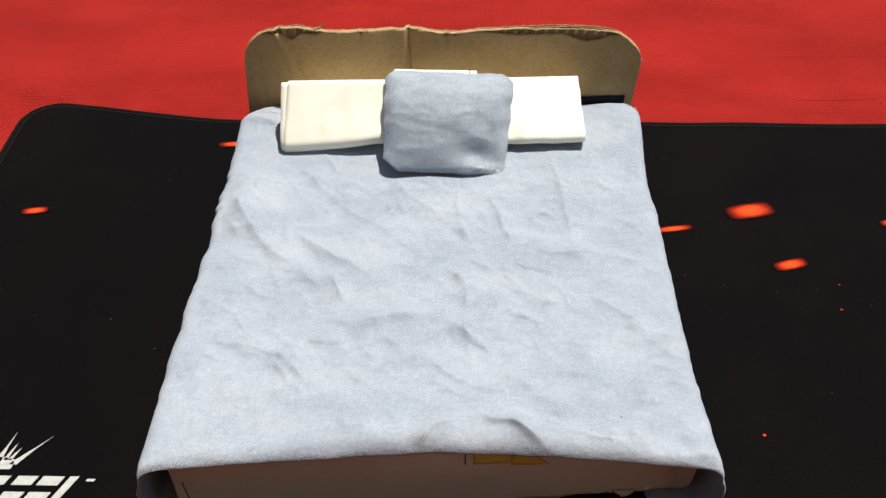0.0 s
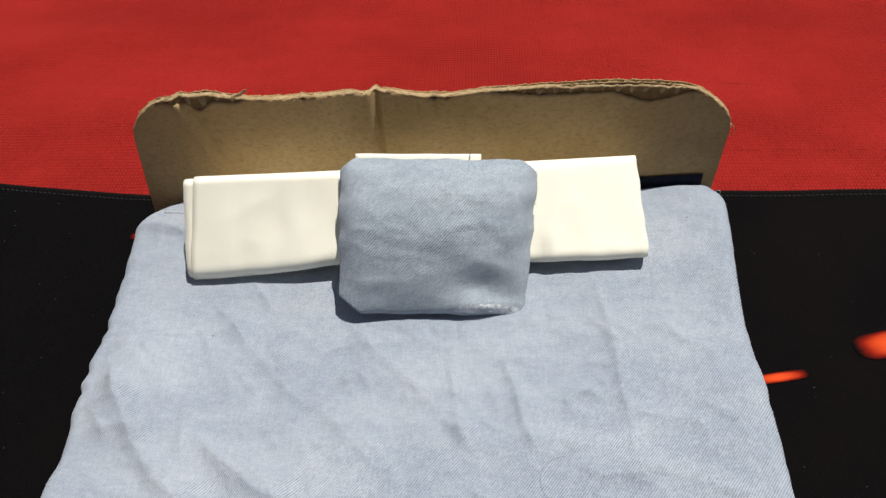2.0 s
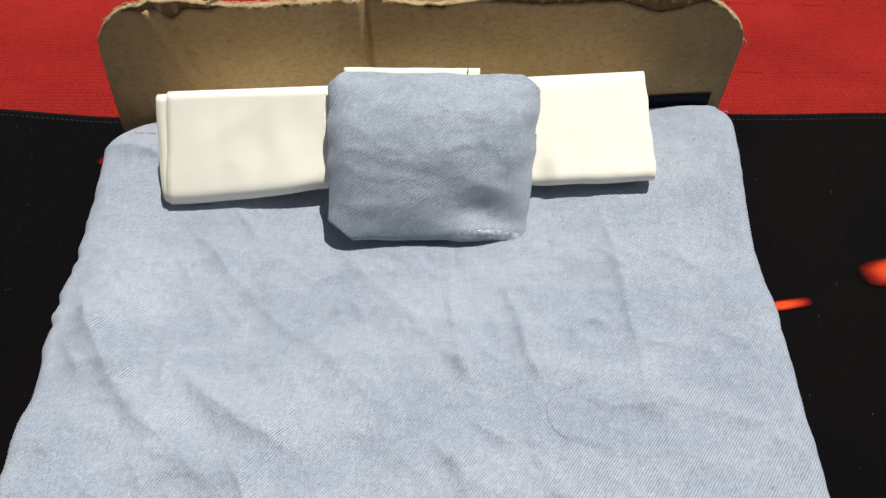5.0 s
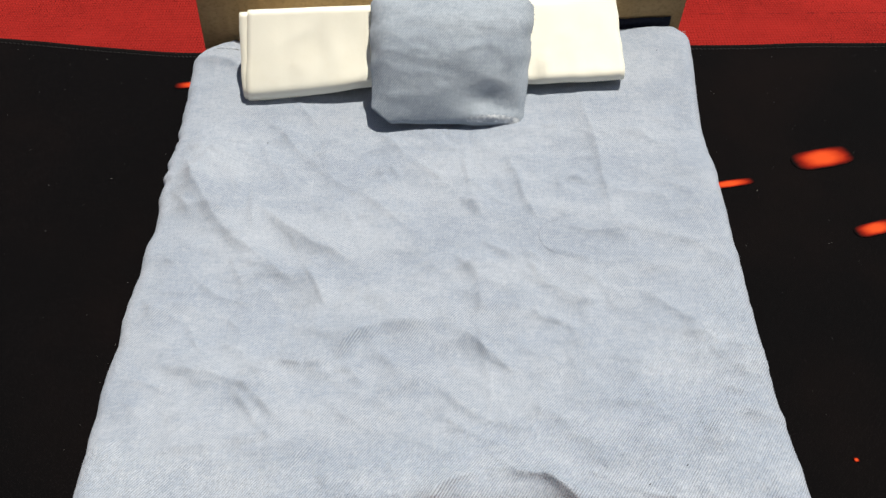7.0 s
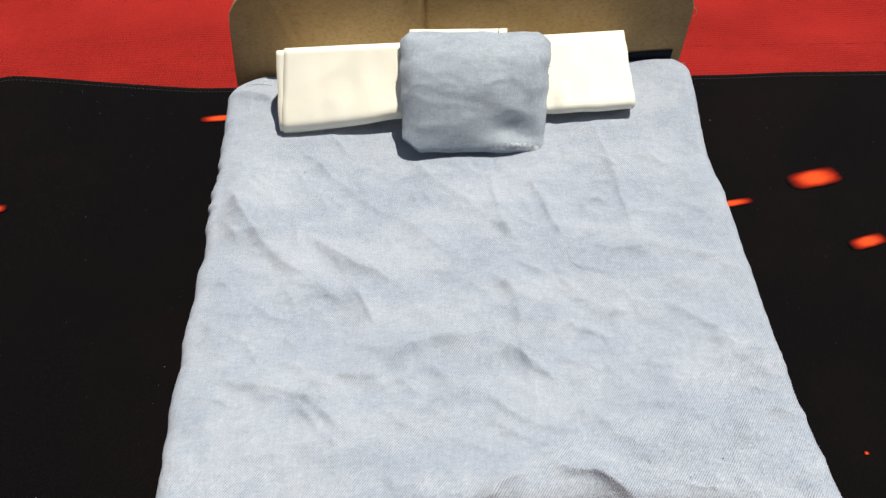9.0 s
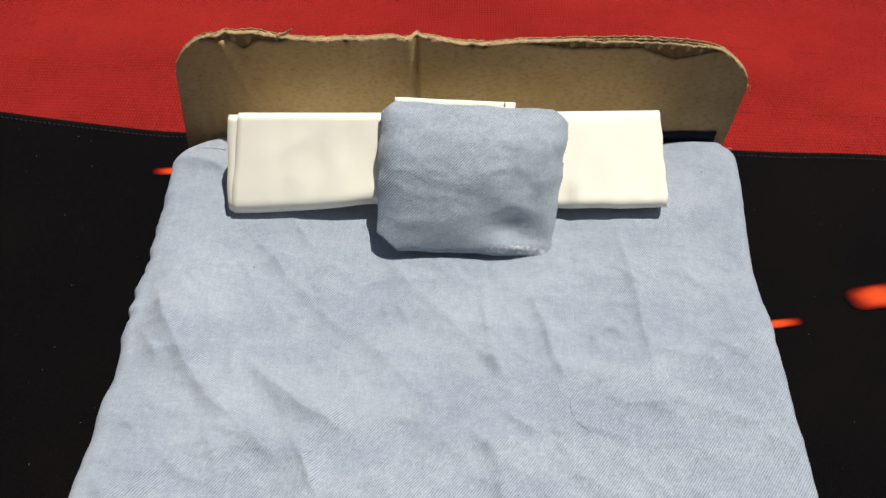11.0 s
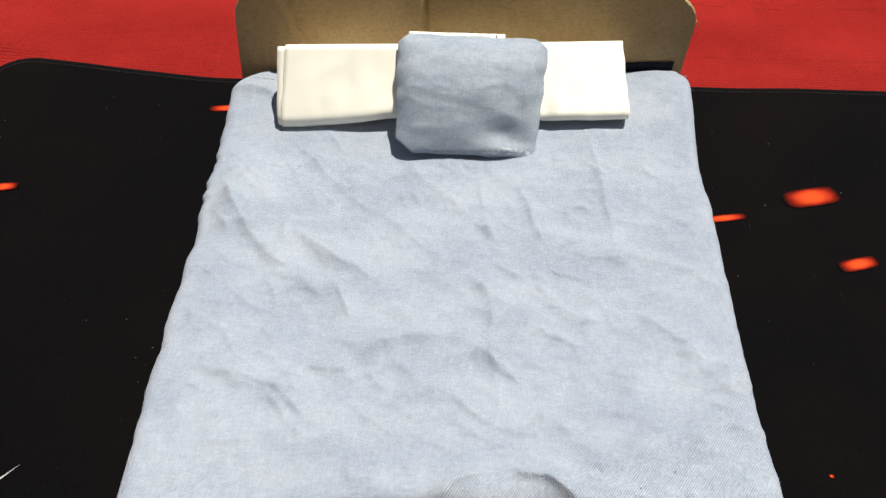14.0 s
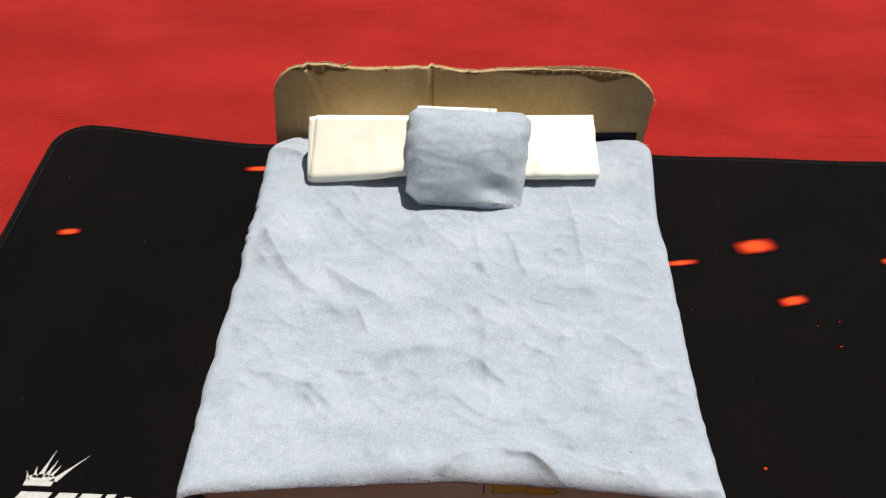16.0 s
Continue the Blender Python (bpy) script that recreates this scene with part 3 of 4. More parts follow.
for k in range(90):
    xt, zt = top_at(random.uniform(0.04, 0.97))
    z = zt - random.uniform(0.0, 0.8)
    y = hb_y(xt) + bent(xt, z) + random.uniform(-0.2, 1.6)
    a = Vector((xt, y, z - 0.6))
    b = a + Vector((random.uniform(-1.2, 1.2), random.uniform(-0.7, 0.3), random.uniform(0.5, 1.5)))
    pieces.append(tube([tuple(a), tuple((a + b) / 2 + Vector((0, -0.1, 0.1))), tuple(b)], random.uniform(0.05, 0.11), 4))
v, f = joined(pieces)
tagged(part("torn_fibre", v, f, M_RAW, headboard, "short torn paper fibres"), kind="stuff")
loop = [(103.6, hb_y(103), 71.5), (104.6, hb_y(103) - 0.6, 71), (105.3, hb_y(103) - 0.8, 69.6), (105.2, hb_y(103) - 0.8, 67.8), (104.2, hb_y(103) - 0.6, 66.6)]
v, f = tube(loop, 0.16, 5)
part("paper_fibre", v, f, M_RAW, headboard)
v, f = tube([(103, hb_y(102) - 3, 40), (104.5, hb_y(102) - 3, 41.5), (105.6, hb_y(102) - 3, 41.4), (106, hb_y(102) - 3, 40), (104.8, hb_y(102) - 3, 38.5)], 0.12, 5)
part("paper_fibre", v, f, M_LINT, headboard)

# ---- denim sheet over the box ----
FOLDS = []


def fold(points, width, rise, gentle=1.9):
    """A fold along a line, steep on its near side and gentle on its far side."""
    FOLDS.append((points, width, rise, gentle))


# the long folds below the roll, at one side
fold([(-117, -120), (-113, -130), (-105, -145), (-96, -161), (-86, -172), (-73, -182), (-62, -191), (-51, -199)], 3.6, 1.4, 2.4)
fold([(-85, -141), (-82, -153), (-80, -167)], 2.0, 0.8)
fold([(-81, -149), (-76, -158), (-66, -167), (-54, -176), (-44, -180), (-35, -179)], 3.6, 1.6, 2.2)
fold([(-60, -181), (-54, -191), (-48, -201)], 1.9, 1.0)
fold([(-115, -183), (-107, -179), (-97, -174)], 3.0, 0.4)
# slack diagonal folds of the upper half
fold([(-88, -98), (-75, -113), (-67, -124), (-58, -134), (-46, -144), (-35, -152), (-25, -162), (-13, -172)], 2.5, 0.65)
fold([(-72, -93), (-64, -104), (-59, -111)], 2.0, 0.5)
fold([(-59, -109), (-55, -133), (-50, -160)], 2.0, 0.4)
fold([(-36, -110), (-23, -126), (-13, -135), (-6, -144)], 2.4, 0.85)
fold([(-93, -121), (-83, -131), (-77, -143)], 2.4, 0.4)
fold([(0, -112), (1, -132), (3, -149), (6, -163)], 1.7, 0.6)
fold([(17, -124), (22, -142), (25, -155), (29, -165)], 2.0, 0.75)
fold([(50, -90), (54, -110), (55, -128), (56, -145), (57, -161), (59, -174)], 1.8, 0.6)
fold([(85, -114), (87, -126), (89, -141)], 2.6, 0.4)
fold([(36, -164), (47, -169), (57, -168), (68, -165), (72, -158)], 2.2, 0.8)
fold([(23, -182), (27, -189), (33, -191)], 2.0, 0.8)
fold([(6, -172), (13, -177), (20, -181)], 1.8, 0.55)
fold([(4, -188), (10, -192), (17, -195), (24, -198)], 2.0, 0.45)
fold([(29, -196), (39, -201), (48, -200)], 2.2, 0.55)
fold([(60, -194), (71, -204), (76, -208), (82, -214)], 2.4, 0.85)
fold([(25, -190), (31, -194), (38, -198), (46, -202)], 2.2, 0.7)
fold([(32, -215), (42, -220), (53, -224), (61, -225)], 2.6, 0.55)
fold([(-3, -177), (-8, -180), (-17, -187), (-30, -191), (-43, -193)], 2.6, 0.9, 2.2)
# the pressed line down the middle
fold([(3, -165), (5, -190), (5, -213), (7, -228), (8, -247), (9, -261)], 1.8, 0.5, 2.6)
# arched folds
fold([(-52, -226), (-43, -220), (-36, -214), (-28, -211), (-19, -210), (-9, -208)], 3.2, 2.0, 3.4)
fold([(-66, -222), (-58, -225), (-50, -226), (-44, -224)], 2.4, 1.2)
fold([(-55, -227), (-50, -229), (-42, -228), (-32, -226)], 2.2, 0.6)
fold([(-10, -207), (-4, -211), (3, -216), (9, -224), (15, -228), (27, -228), (34, -232)], 2.2, 0.85)
fold([(-83, -217), (-75, -221), (-69, -228), (-62, -234)], 2.2, 1.5)
fold([(-104, -224), (-95, -228), (-84, -230), (-74, -233), (-64, -235), (-51, -235)], 2.8, 1.3, 2.6)
fold([(-116, -206), (-104, -202), (-91, -204), (-78, -208)], 3.0, 0.5)
fold([(-33, -215), (-26, -224), (-21, -233)], 2.2, 0.4)
fold([(-41, -241), (-32, -238), (-22, -235), (-11, -232)], 3.0, 0.6)
fold([(-11, -232), (-6, -237), (-1, -242), (7, -247), (14, -249), (21, -250)], 2.4, 1.3, 3.2)
fold([(-95, -258), (-85, -256), (-76, -254), (-65, -252), (-58, -250)], 2.6, 0.9)
fold([(-94, -248), (-88, -245), (-80, -242)], 2.2, 0.5)
fold([(-61, -266), (-53, -260), (-42, -252), (-36, -246)], 2.4, 0.5)
# towards the front corner and edge
fold([(51, -216), (61, -218), (73, -221), (87, -218)], 3.0, 0.5)
fold([(37, -233), (40, -239), (47, -240), (58, -240), (63, -245), (67, -248)], 2.6, 0.9)
fold([(65, -245), (76, -243), (87, -244), (96, -247)], 2.6, 0.7)
fold([(69, -246), (81, -256), (90, -267), (95, -276)], 5.0, 1.2)
fold([(28, -250), (38, -254), (51, -256), (64, -256)], 3.0, 0.5)
fold([(9, -260), (14, -265), (24, -268), (27, -271), (31, -275), (37, -281)], 2.4, 1.5)
fold([(-13, -281), (-9, -272), (-3, -268), (5, -265)], 2.4, 1.2)
# beside the roll
fold([(-122, -64), (-114, -66), (-103, -69), (-96, -73)], 2.8, 1.6)
fold([(-121, -112), (-113, -114), (-106, -113)], 2.4, 0.6)

# small crisp creases between them
fold_rng = random.Random(17)
for k in range(420):
    cx, cy = fold_rng.uniform(-112, 98), fold_rng.uniform(-270, -108)
    a, run = radians(fold_rng.choice((-52, -35, -20, -8, 14, 30)) + fold_rng.uniform(-12, 12)), fold_rng.uniform(3, 15)
    bend = fold_rng.uniform(-0.25, 0.25) * run
    c, d = math.cos(a), math.sin(a)
    FOLDS.append(([(cx - run * c, cy - run * d), (cx - bend * d, cy + bend * c), (cx + run * c, cy + run * d)], fold_rng.uniform(1.2, 2.6), fold_rng.uniform(0.12, 0.46), 1.6))


def soft(v, a, b):
    v = np.clip((v - a) / (b - a), 0.0, 1.0)
    return v * v * (3 - 2 * v)


def many(x, y, z, size):
    """rough() for whole arrays."""
    return np.array([noise.noise(Vector((a, b, z / size))) for a, b in zip((x / size).tolist(), (y / size).tolist())])


def heights(x, y):
    """The height of the sheet's upper side at the points (x, y)."""
    h = 37.6 + 4.2 * soft(-y, 225, 276) + 3.0 * np.exp(-((x + 104) / 12) ** 2 - ((y + 132) / 26) ** 2) + 2.6 * soft(-x, 60, 115) + (8.6 - 0.012 * x) * soft(y, -120, -56)
    h += 1.3 * many(x, y, 1, 36) + 0.55 * many(x, y, 5, 15) + 0.14 * many(x, y, 7, 5.5)
    # crumpled facets that meet in ridges, stronger in some places
    wx, wy = x + 5 * many(x, y, 51, 22), y + 5 * many(x, y, 55, 22)
    much = 0.4 + 0.8 * soft(many(x, y, 61, 48), -0.25, 0.4)
    h -= much * (1.5 * np.abs(many(wx, wy * 1.2, 11, 30)) + 0.75 * np.abs(many(wx, wy * 1.15, 21, 14)) + 0.34 * np.abs(many(wx, wy * 1.1, 27, 6.5)) - 0.45)
    calm = soft(x + 121, 3, 15) * soft(103 - x, 3, 15)   # the edges lie smoother
    # folds wander a little instead of running straight
    px, py = x + 0.7 * many(x, y, 31, 11) + 0.25 * many(x, y, 35, 4.0), y + 0.7 * many(x, y, 41, 11) + 0.25 * many(x, y, 45, 4.0)
    uneven = many(x, y, 81, 13)
    for points, width, rise, gentle in FOLDS:
        p = np.array(points, float)
        reach = 3.2 * gentle * width
        near = np.nonzero((px > p[:, 0].min() - reach) & (px < p[:, 0].max() + reach) & (py > p[:, 1].min() - reach) & (py < p[:, 1].max() + reach))[0]
        if not len(near):
            continue
        qx, qy = px[near], py[near]
        best, side, along = np.full(len(near), 1e9), np.zeros(len(near)), np.zeros(len(near))
        run, total = 0.0, np.hypot(*np.diff(p, axis=0).T).sum()
        for (x0, y0), (x1, y1) in zip(p[:-1], p[1:]):
            dx, dy = x1 - x0, y1 - y0
            d = math.hypot(dx, dy)
            k = np.clip(((qx - x0) * dx + (qy - y0) * dy) / (d * d), 0, 1)
            off = np.hypot(qx - x0 - k * dx, qy - y0 - k * dy)
            turned = ((qx - x0) * dy - (qy - y0) * dx) / d
            closer = off < best
            best = np.where(closer, off, best)
            side = np.where(closer, turned, side)
            along = np.where(closer, (run + k * d) / total, along)
            run += d
        fade = soft(along, -0.08, 0.3) * soft(1 - along, -0.08, 0.3) * (0.95 + 0.6 * uneven[near])
        q = best / width
        steep = 0.36 * np.clip(1 - q / 1.1, 0, 1) ** 1.4 + 0.64 * np.clip(1 - q / 3.4, 0, 1) ** 1.5
        easy = np.exp(-(q / gentle) ** 1.2)
        mixed = soft(side / (best + 1e-6), -0.7, 0.7)
        h[near] += SHARP * (0.4 + 0.6 * calm[near]) * fade * rise * (mixed * steep + (1 - mixed) * easy)
    return h


SHARP = 2.2


def top_height(x, y):
    return float(heights(np.array([float(x)]), np.array([float(y)]))[0])


UNDER, SIDE, BEND, FLAT = 8, 10, 9, 300
NU = 2 * (UNDER + SIDE + 2 * BEND) + FLAT


def half_row(edge, inner, high, y, out):
    """One side of the sleeve from under the box, round the lower edge, up the side and over the upper edge. out: -1 left, 1 right."""
    r, low, flare = 6.0, 4.5, 3.0 + 3.0 * ease(-y, 240, 280)
    base = edge + out * flare
    pts = [(base - out * (low + (24 if out < 0 else 22) * (1 - k / UNDER)), 1.0 + 0.3 * rough(y, k, out, 6)) for k in range(UNDER)]
    for k in range(BEND):
        a = k / BEND * math.pi / 2
        pts.append((base - out * low + out * low * math.sin(a), 1.0 + low - low * math.cos(a)))
    for k in range(SIDE):
        q = k / SIDE
        pts.append((base + (edge - base) * q ** 1.4 + out * 0.9 * rough(y, q * 20, 3 + out, 9) * math.sin(math.pi * q), 1.0 + low + (high - r - 1.0 - low) * q))
    for k in range(BEND):
        a = k / BEND * math.pi / 2
        pts.append((edge - out * (r - r * math.cos(a)), high - r + r * math.sin(a)))
    return pts


def sheet_rows(ys):
    """The rows of the sleeve across the bed at the given y."""
    r = 6.0
    ends = [(side_l(y) + r, side_r(y) - r) for y in ys]
    xs = np.concatenate([np.linspace(a, b, FLAT) for a, b in ends])
    zs = heights(xs, np.repeat(np.array(ys), FLAT))
    rows = []
    for k, (y, (a, b)) in enumerate(zip(ys, ends)):
        x, z = xs[k * FLAT:(k + 1) * FLAT].tolist(), zs[k * FLAT:(k + 1) * FLAT].tolist()
        rows.append(half_row(a - r, a, z[0], y, -1) + list(zip(x, z)) + half_row(b + r, b, z[-1], y, 1)[::-1])
    return rows


verts, NV = [], 0
Y0, Y1 = -54.5, -262.0


def sheared(x, y):
    """The rear edge follows the headboard."""
    return y + 0.067 * x * ease(y, -120, -62)


LONG, ROLLED = 290, 34
first = sheet_rows([Y0])[0]
for j in range(6):   # rounded down behind, along the headboard
    a = (1 - j / 6) * math.pi / 2
    for x, z in first:
        verts.append((x, sheared(x, Y0) + 3.2 * math.sin(a), z - ease(z, 24, 36) * 3.2 * (1 - math.cos(a))))
    NV += 1
ys = [Y0 + (Y1 - Y0) * j / (LONG - 1) for j in range(LONG)]
for y, row in zip(ys, sheet_rows(ys)):
    for x, z in row:
        verts.append((x, sheared(x, y), z))
    NV += 1
for j, row in enumerate(sheet_rows([Y1 - 22 * j / ROLLED for j in range(1, ROLLED + 1)]), 1):   # runs to the front line and rolls over it
    s = j / ROLLED
    for x, z in row:
        yf, r = front_line(x) + 1.4 + 5.0 * ease(34 - z, 0, 30), 4.2 + 2.8 * ease(95 - abs(x), 0, 50)
        drop = ease(z, 26, 36)
        if s < 0.4:
            y = Y1 + (yf + r * math.sin(math.acos(0.1)) - Y1) * s / 0.4
            verts.append((x, y, z))
        else:
            most = math.acos(0.1)
            a = (s - 0.4) / 0.6 * most
            verts.append((x, yf + r * (math.sin(most) - math.sin(a)), z - drop * r * (1 - math.cos(a))))
    NV += 1
faces = [(j * NU + i, (j + 1) * NU + i, (j + 1) * NU + i + 1, j * NU + i + 1) for j in range(NV - 1) for i in range(NU - 1)]
denim_sheet = tagged(part("denim_sheet", verts, faces, M_SHEET, thick=0.7, out=-1), "wrinkled pale blue washed denim cover pulled over the toy bed", "sheet")


pieces = []
for k in range(16):
    x = -116 + 2.0 * k
    y = -60.5 + 0.067 * x + 0.2 * rough(k, 1, 0, 2)
    if k < 3:
        y -= 2.0 * (3 - k)
    pieces.append(tube([(x, y, top_height(x, y) - 0.08), (x + 0.7, y, top_height(x + 0.7, y) + 0.03), (x + 1.4, y, top_height(x + 1.4, y) - 0.08)], 0.17, 5))
v, f = joined(pieces)
tagged(part("hem_stitching", v, f, M_THREAD, denim_sheet), kind="stuff")

# loose thread on the sheet
pts = []
for k in range(25):
    a = radians(95 + 150 * k / 24)
    x, y = 36.5 + 8.6 * math.cos(a), -170.5 + 8.2 * math.sin(a)
    pts.append((x, y, top_height(x, y) + 0.12))
v, f = tube(pts, 0.08, 5)
tagged(part("loose_thread", v, f, M_FIBRE), "thin curled grey thread lying on the denim sheet", "thread")
for x, y in ((64, -262), (52, -268), (-82, -118), (88, -66)):
    z = top_height(x, y) + 0.1
    v, f = tube([(x, y, z), (x + 0.3, y + 0.2, z + 0.1), (x + 0.4, y + 0.4, z)], 0.14, 5)
    tagged(part("speck", v, f, M_INK), "tiny dark speck of dirt on the denim sheet", "speck", "specks on the sheet")

# ---- rolled paper bolster ----
paper_roll = thing("paper_roll", (-11, -82, 39), "flattened roll of white paper lying as a bolster on the bed", "paper roll")


def in_roll(ob):
    ob.parent = paper_roll
    ob.matrix_parent_inverse = paper_roll.matrix_basis.inverted()
    return ob


def loop_at(corners, u, r):
    """A point on the rounded closed outline through the corners, u from 0 to 1."""
    n = len(corners)
    pts = []
    for i in range(n):
        p, q, o = Vector(corners[i - 1]), Vector(corners[i]), Vector(corners[(i + 1) % n])
        a, b = (p - q), (o - q)
        ra = min(r[i], a.length * 0.45, b.length * 0.45)
        a, b = q + a.normalized() * ra, q + b.normalized() * ra
        pts += [a * (1 - k) ** 2 + q * 2 * k * (1 - k) + b * k * k for k in (0, 0.2, 0.4, 0.6, 0.8, 1.0)]
    lens = [0.0]
    for i in range(len(pts)):
        lens.append(lens[-1] + (pts[(i + 1) % len(pts)] - pts[i]).length)
    d = (u % 1.0) * lens[-1]
    i = max(k for k in range(len(pts)) if lens[k] <= d + 1e-9)
    k = (d - lens[i]) / max(lens[i + 1] - lens[i], 1e-9)
    return pts[i].lerp(pts[(i + 1) % len(pts)], k)


# Outlines of the folded roll (depth, height) at its two ends: lower front, front bulge, top front, top back, low back, underside
ROLL_A = [(-94.0, 43.2), (-97.4, 49.4), (-79.5, 76.4), (-76.5, 76.2), (-62.0, 50.0), (-66.0, 43.0), (-86.0, 42.6)]
ROLL_B = [(-86.0, 43.6), (-89.0, 49.0), (-62.0, 70.3), (-58.5, 69.8), (-51.0, 50.0), (-54.0, 44.0), (-78.0, 43.4)]
ROUND = [3.0, 7.0, 0.9, 2.5, 5.0, 4.0, 2.5]


def rolled(size, ends, seed, nu=150, nv=76):
    """A closed layer of the roll; ends: how far its two ends stick out."""
    mid_a = sum((Vector(p) for p in ROLL_A), Vector((0, 0))) / 7
    mid_b = sum((Vector(p) for p in ROLL_B), Vector((0, 0))) / 7
    a = [tuple(mid_a + (Vector(p) - mid_a) * size) for p in ROLL_A]
    b = [tuple(mid_b + (Vector(p) - mid_b) * size) for p in ROLL_B]
    ring_a, ring_b = [loop_at(a, i / nu, ROUND) for i in range(nu)], [loop_at(b, i / nu, ROUND) for i in range(nu)]
    def place(u, w):
        i = round(u * nu) % nu
        y, z = ring_a[i].lerp(ring_b[i], w)
        low = ease(78 - z, 0, 34)
        x = (-89.0 - 3.4 * low - ends[0] * (1.15 - 0.7 * low)) * (1 - w) + (66.0 + 4.2 * low + ends[1]) * w
        x += 0.35 * rough(y, z, seed, 6) * (abs(2 * w - 1) ** 8)
        n = (1.2 * rough(x, y + z, seed, 40) + 1.1 * (0.28 - abs(rough(x, y * 1.3 - z, 30, 24))) + 0.9 * (0.3 - abs(rough(x * 1.2, (y + z) * 0.6, 44, 13))) + 0.1 * rough(x, y - z, 40, 7)) * math.sin(math.pi * min(max(w, 0.02), 0.98)) ** 0.4
        n += 0.9 * math.exp(-((x - 36) / 2.2) ** 2 - ((z - 52) / 5) ** 2) - 1.6 * math.exp(-((x - 31) / 4) ** 2 - ((z - 50) / 5) ** 2)
        n += 0.45 * max(0.0, 1 - abs(x + 52 + 0.15 * (z - 60)) / 7) + 0.4 * max(0.0, 1 - abs(x - 52 - 0.2 * (z - 60)) / 5) - 0.35 * max(0.0, 1 - abs(x + 74) / 4)
        sag = ease(60 - z, 0, 10) * ease(-y, 78, 88)   # the lower front edge sags at the free end
        fall = sag * (1.2 * ease(-x, 50, 88) - 1.3 * math.exp(-((x + 40) / 16) ** 2) + 0.5 * rough(x, 1, 2, 16))
        return (x, y - 0.8 * n - 0.8 * fall, z + 0.6 * n - fall)
    return sheet(nu, nv, place, wrap=True)


v, f = rolled(1.0, (0, 0), 1)
in_roll(part("outer_wrap", v, f, M_PAPER, thick=0.13))
v, f = rolled(0.955, (3.2, -0.6), 1)
in_roll(part("middle_wrap", v, f, M_PAPER, thick=0.13))
v, f = rolled(0.90, (1.6, -2.0), 1)
in_roll(part("inner_wrap", v, f, M_PAPER, thick=0.13))
v, f = sheet(30, 8, lambda u, w: (-33.5 + 44.5 * u, -71.5 + 5.5 * w + 0.2 * rough(u * 30, w, 1, 8), 71.5 + (5.6 - 0.7 * u) * w))
in_roll(part("paper_flap", v, f, M_PAPER, label="narrow folded paper flap", thick=0.4))
v, f = tube([(7.0, -67.9, 75.6), (7.1, -66.4, 77.2)], 0.13, 5)
in_roll(part("ink_tick", v, f, M_INK, smooth=False))

# ---- small denim pillow leaning on the roll ----
pillow = thing("pillow", (-7, -100, 40), "small grey-blue denim pillow leaning against the paper roll", "pillow")


def in_pillow(ob, parent=None):
    ob.parent = parent or pillow
    ob.matrix_parent_inverse = pillow.matrix_basis.inverted() if parent is None else Matrix()
    return ob


P0 = Vector((-5.0, -89.9, 58.2))
PU = Vector((65, 3.0, -4.0)).normalized()
PV = Vector((3.0, 35.0, 37.5)).normalized()
PV = (PV - PU * PV.dot(PU)).normalized()
PN = PU.cross(PV)
if PN.z < 0:
    PN = -PN


def outline(u, v):
    """From the square to the pillow's own outline, in millimetres."""
    x, y = 33.0 * u + max(u, 0) * (0.4 + 2.6 * v), 25.8 * v + 2.2 * max(v, 0) + (0.8 + 0.6 * u) * min(v, 0)
    x += 0.9 * rough(v * 26, 3, 0, 7) * abs(u) ** 4 + 1.2 * u * (1 - abs(v)) * 0.3
    y += 0.6 * rough(u * 33, 9, 0, 8) * abs(v) ** 4 - 0.4 * v * (1 - u * u)
    corner = max(u, 0) ** 8 * max(-v, 0) ** 8   # one corner is drawn out to a point
    x, y = x + 1.6 * corner, y - 1.4 * corner
    # clipped corners
    cut = lambda su, sv, size: max(0.0, (su * u + sv * v) - (2 - size))
    for su, sv, size in ((-1, -1, 0.24), (-1, 1, 0.15), (1, 1, 0.18), (1, -1, 0.02)):
        c = cut(su, sv, size)
        x -= su * c * 33.0 * 0.5
        y -= sv * c * 25.8 * 0.5
    return x, y


def pillow_bend(u, v):
    """One lower corner stands clear of the sheet, and the top leans back over the roll."""
    return 3.4 * (1 - u) / 2 * ((1 - v) / 2) ** 1.5 - 0.8 * ease(v, 0.45, 1.0)


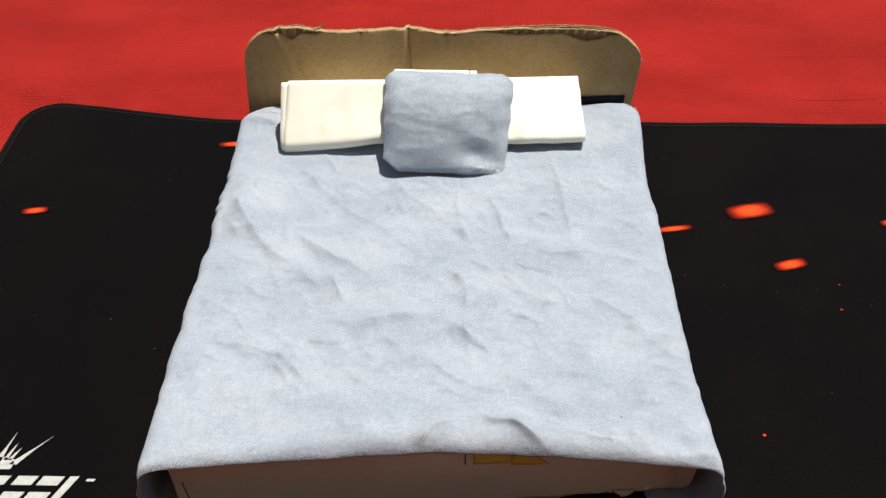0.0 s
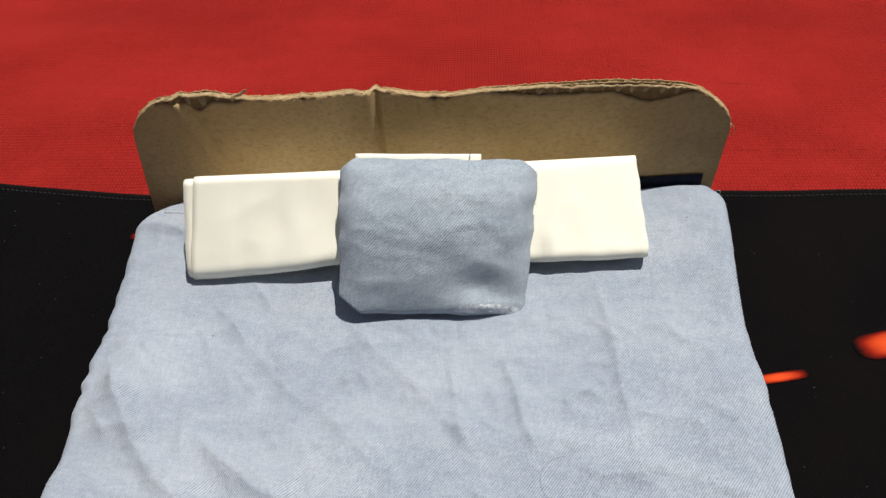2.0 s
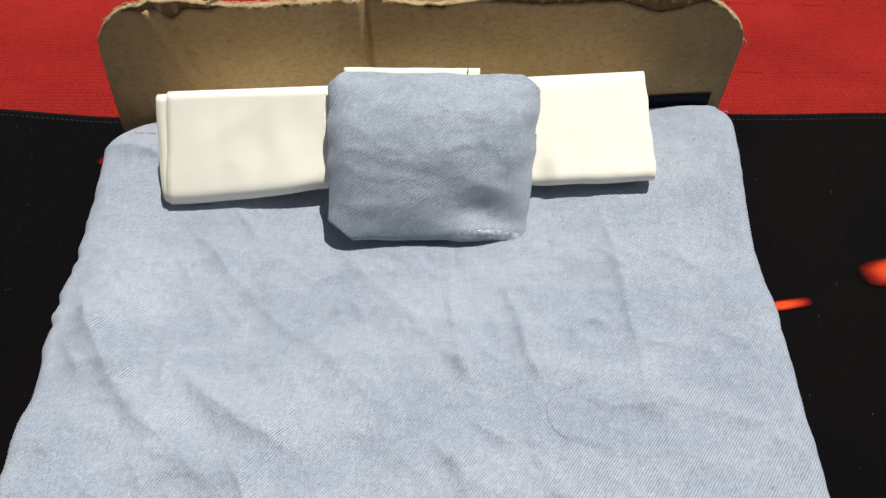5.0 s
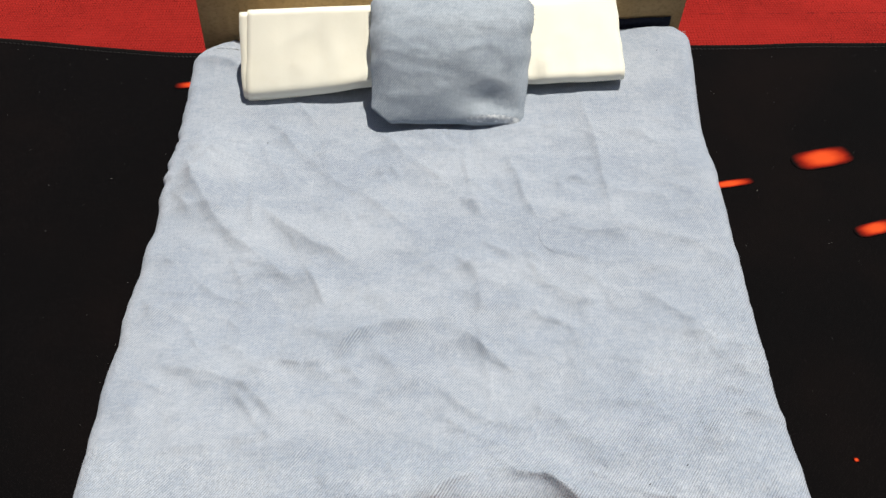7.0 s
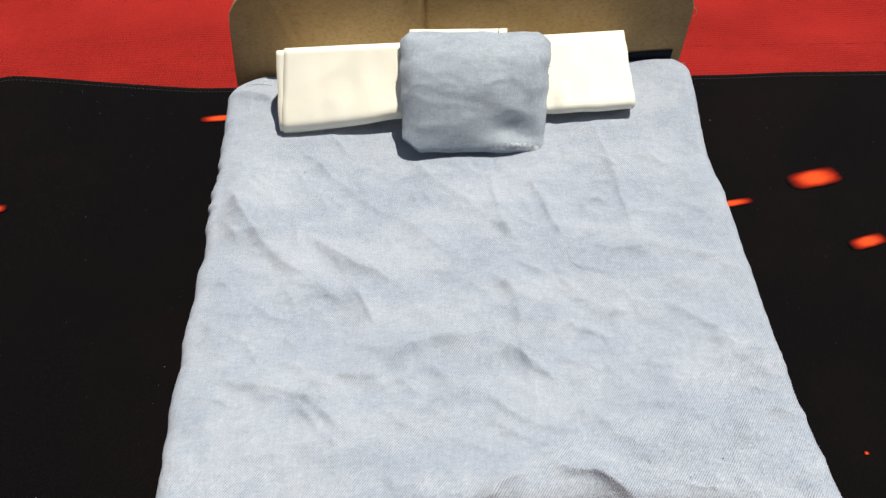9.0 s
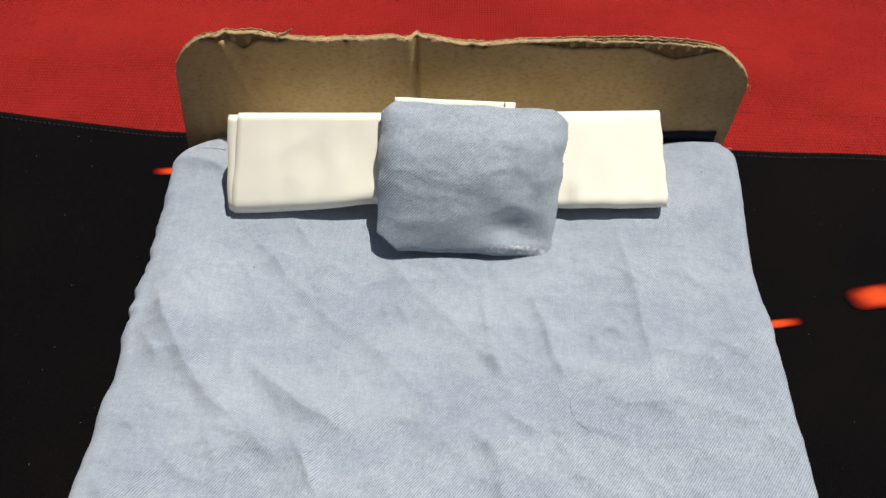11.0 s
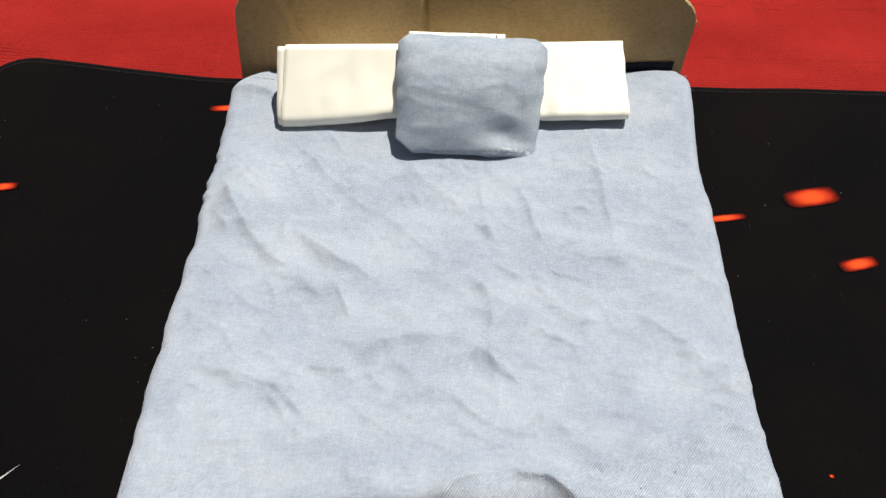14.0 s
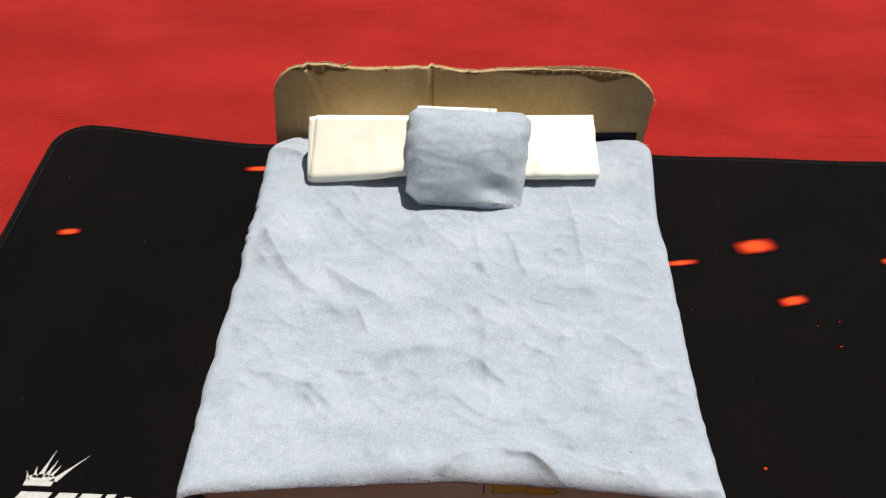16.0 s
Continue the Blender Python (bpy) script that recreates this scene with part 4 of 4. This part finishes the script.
def pillow_rise(u, v, sign):
    """How far the pillow's face stands out at u, v from -1 to 1."""
    x, y = outline(u, v)
    full = (max(1 - abs(u) ** 7, 0) * max(1 - abs(v) ** (2.6 if v > 0 else 1.8), 0)) ** (0.55 if v > 0 else 0.55 + 0.3 * v * v)
    d = sign * (1.1 + ((4.0 - 1.9 * ease(-v, -0.2, 0.9)) if sign > 0 else 2.6) * full)
    if sign > 0:
        d += 6.0 * (1 - v * v) * (1 - 0.45 * u * u) + full * (0.9 * rough(x, y, 2, 14) + 0.75 * (0.3 - abs(rough(0.6 * x, 1.5 * y, 6, 9))) + 0.4 * rough(0.7 * x, 1.3 * y, 8, 5) + 0.12 * rough(x, y, 9, 2.6))
        d -= 2.9 * math.exp(-((x - 15 + 0.5 * (y + 15)) / 10) ** 2 - ((y + 16.0) / 5.6) ** 2)
        d += 1.7 * math.exp(-((x - 17) / 11) ** 2 - ((y + 23) / 2.5) ** 2)
        d += 0.5 * math.exp(-((y - 3 - 0.25 * x) / 2.2) ** 2) * math.exp(-((x - 5) / 16) ** 2)
        d -= 0.25 * math.exp(-((y - 11 + 0.1 * x) / 3.5) ** 2)
    return pillow_bend(u, v) + d * (1 - max(abs(u), v) ** 14 if max(abs(u), v) > 0 else 1.0) * (1 - max(-v, 0) ** 60) + sign * 0.05


def pillow_face(sign):
    def place(a, b):
        u, v = 2 * a - 1, 2 * b - 1
        return (*outline(u, v), pillow_rise(u, v, sign))
    return sheet(84, 68, place)


va, fa = pillow_face(1)
vb, fb = pillow_face(-1)
n, nu = len(va), 84
rim = [i for i in range(nu)] + [j * nu + nu - 1 for j in range(1, 68)] + [67 * nu + i for i in range(nu - 2, -1, -1)] + [j * nu for j in range(66, 0, -1)]
faces = list(fa) + [tuple(i + n for i in reversed(q)) for q in fb]
faces += [(rim[(k + 1) % len(rim)], rim[k], rim[k] + n, rim[(k + 1) % len(rim)] + n) for k in range(len(rim))]
cushion = in_pillow(part("cushion", va + vb, faces, M_PILLOW))
cushion.matrix_basis = Matrix(((PU.x, PV.x, PN.x, P0.x * MM), (PU.y, PV.y, PN.y, P0.y * MM), (PU.z, PV.z, PN.z, P0.z * MM), (0, 0, 0, 1)))


def on_pillow(u, v, lift):
    x, y = outline(u, v)
    return tuple(P0 + PU * x + PV * y + PN * (pillow_rise(u, v, 1) + lift))


def glue_place(a, b):
    u = 0.22 + 0.76 * a
    wide = 0.05 + 0.04 * math.sin(math.pi * a) * (1 + rough(a * 20, 2, 0, 2))
    v = -0.95 + 1.3 * wide * b
    return on_pillow(u, v, 0.10 + 0.16 * math.sin(math.pi * b) * math.sin(math.pi * a) ** 0.5 * (0.8 + rough(a * 30, b * 3, 1, 1.4)))


v, f = sheet(60, 6, glue_place)
in_pillow(part("glue_stain", v, f, M_GLUE, label="shiny dried glue on the seam"))
pieces = []
for k in range(60):
    along = random.uniform(-0.95, 0.95)
    u, v = ((along, -1.0), (-1.0, along), (1.0, along))[k % 3]
    x, y = outline(u, v)
    out = Vector((0, -1, 0)) if k % 3 == 0 else Vector((u, 0, 0))
    reach = random.uniform(0.05, 0.3)
    lift = pillow_bend(u, v)
    a = P0 + PU * (x - 0.5 * out.x) + PV * (y - 0.5 * out.y) + PN * (lift + 0.4)
    b = P0 + PU * (x + reach * out.x + random.uniform(-0.5, 0.5)) + PV * (y + reach * out.y + random.uniform(-0.5, 0.5)) + PN * (lift + random.uniform(-0.2, 0.6))
    pieces.append(tube([tuple(a), tuple((a + b) / 2 + PN * 0.1), tuple(b)], 0.05, 4))
v, f = joined(pieces)
tagged(in_pillow(part("frayed_hem", v, f, M_FIBRE)), kind="stuff")

v, f = tube([tuple(P0 + PU * 32.6 + PV * 9.5 + PN * 0.5), tuple(P0 + PU * 33.9 + PV * 8.2 + PN * 0.3), tuple(P0 + PU * 33.7 + PV * 6.2), tuple(P0 + PU * 32.4 + PV * 5.2)], 0.55, 7)
in_pillow(part("fabric_fold", v, f, M_PILLOW))
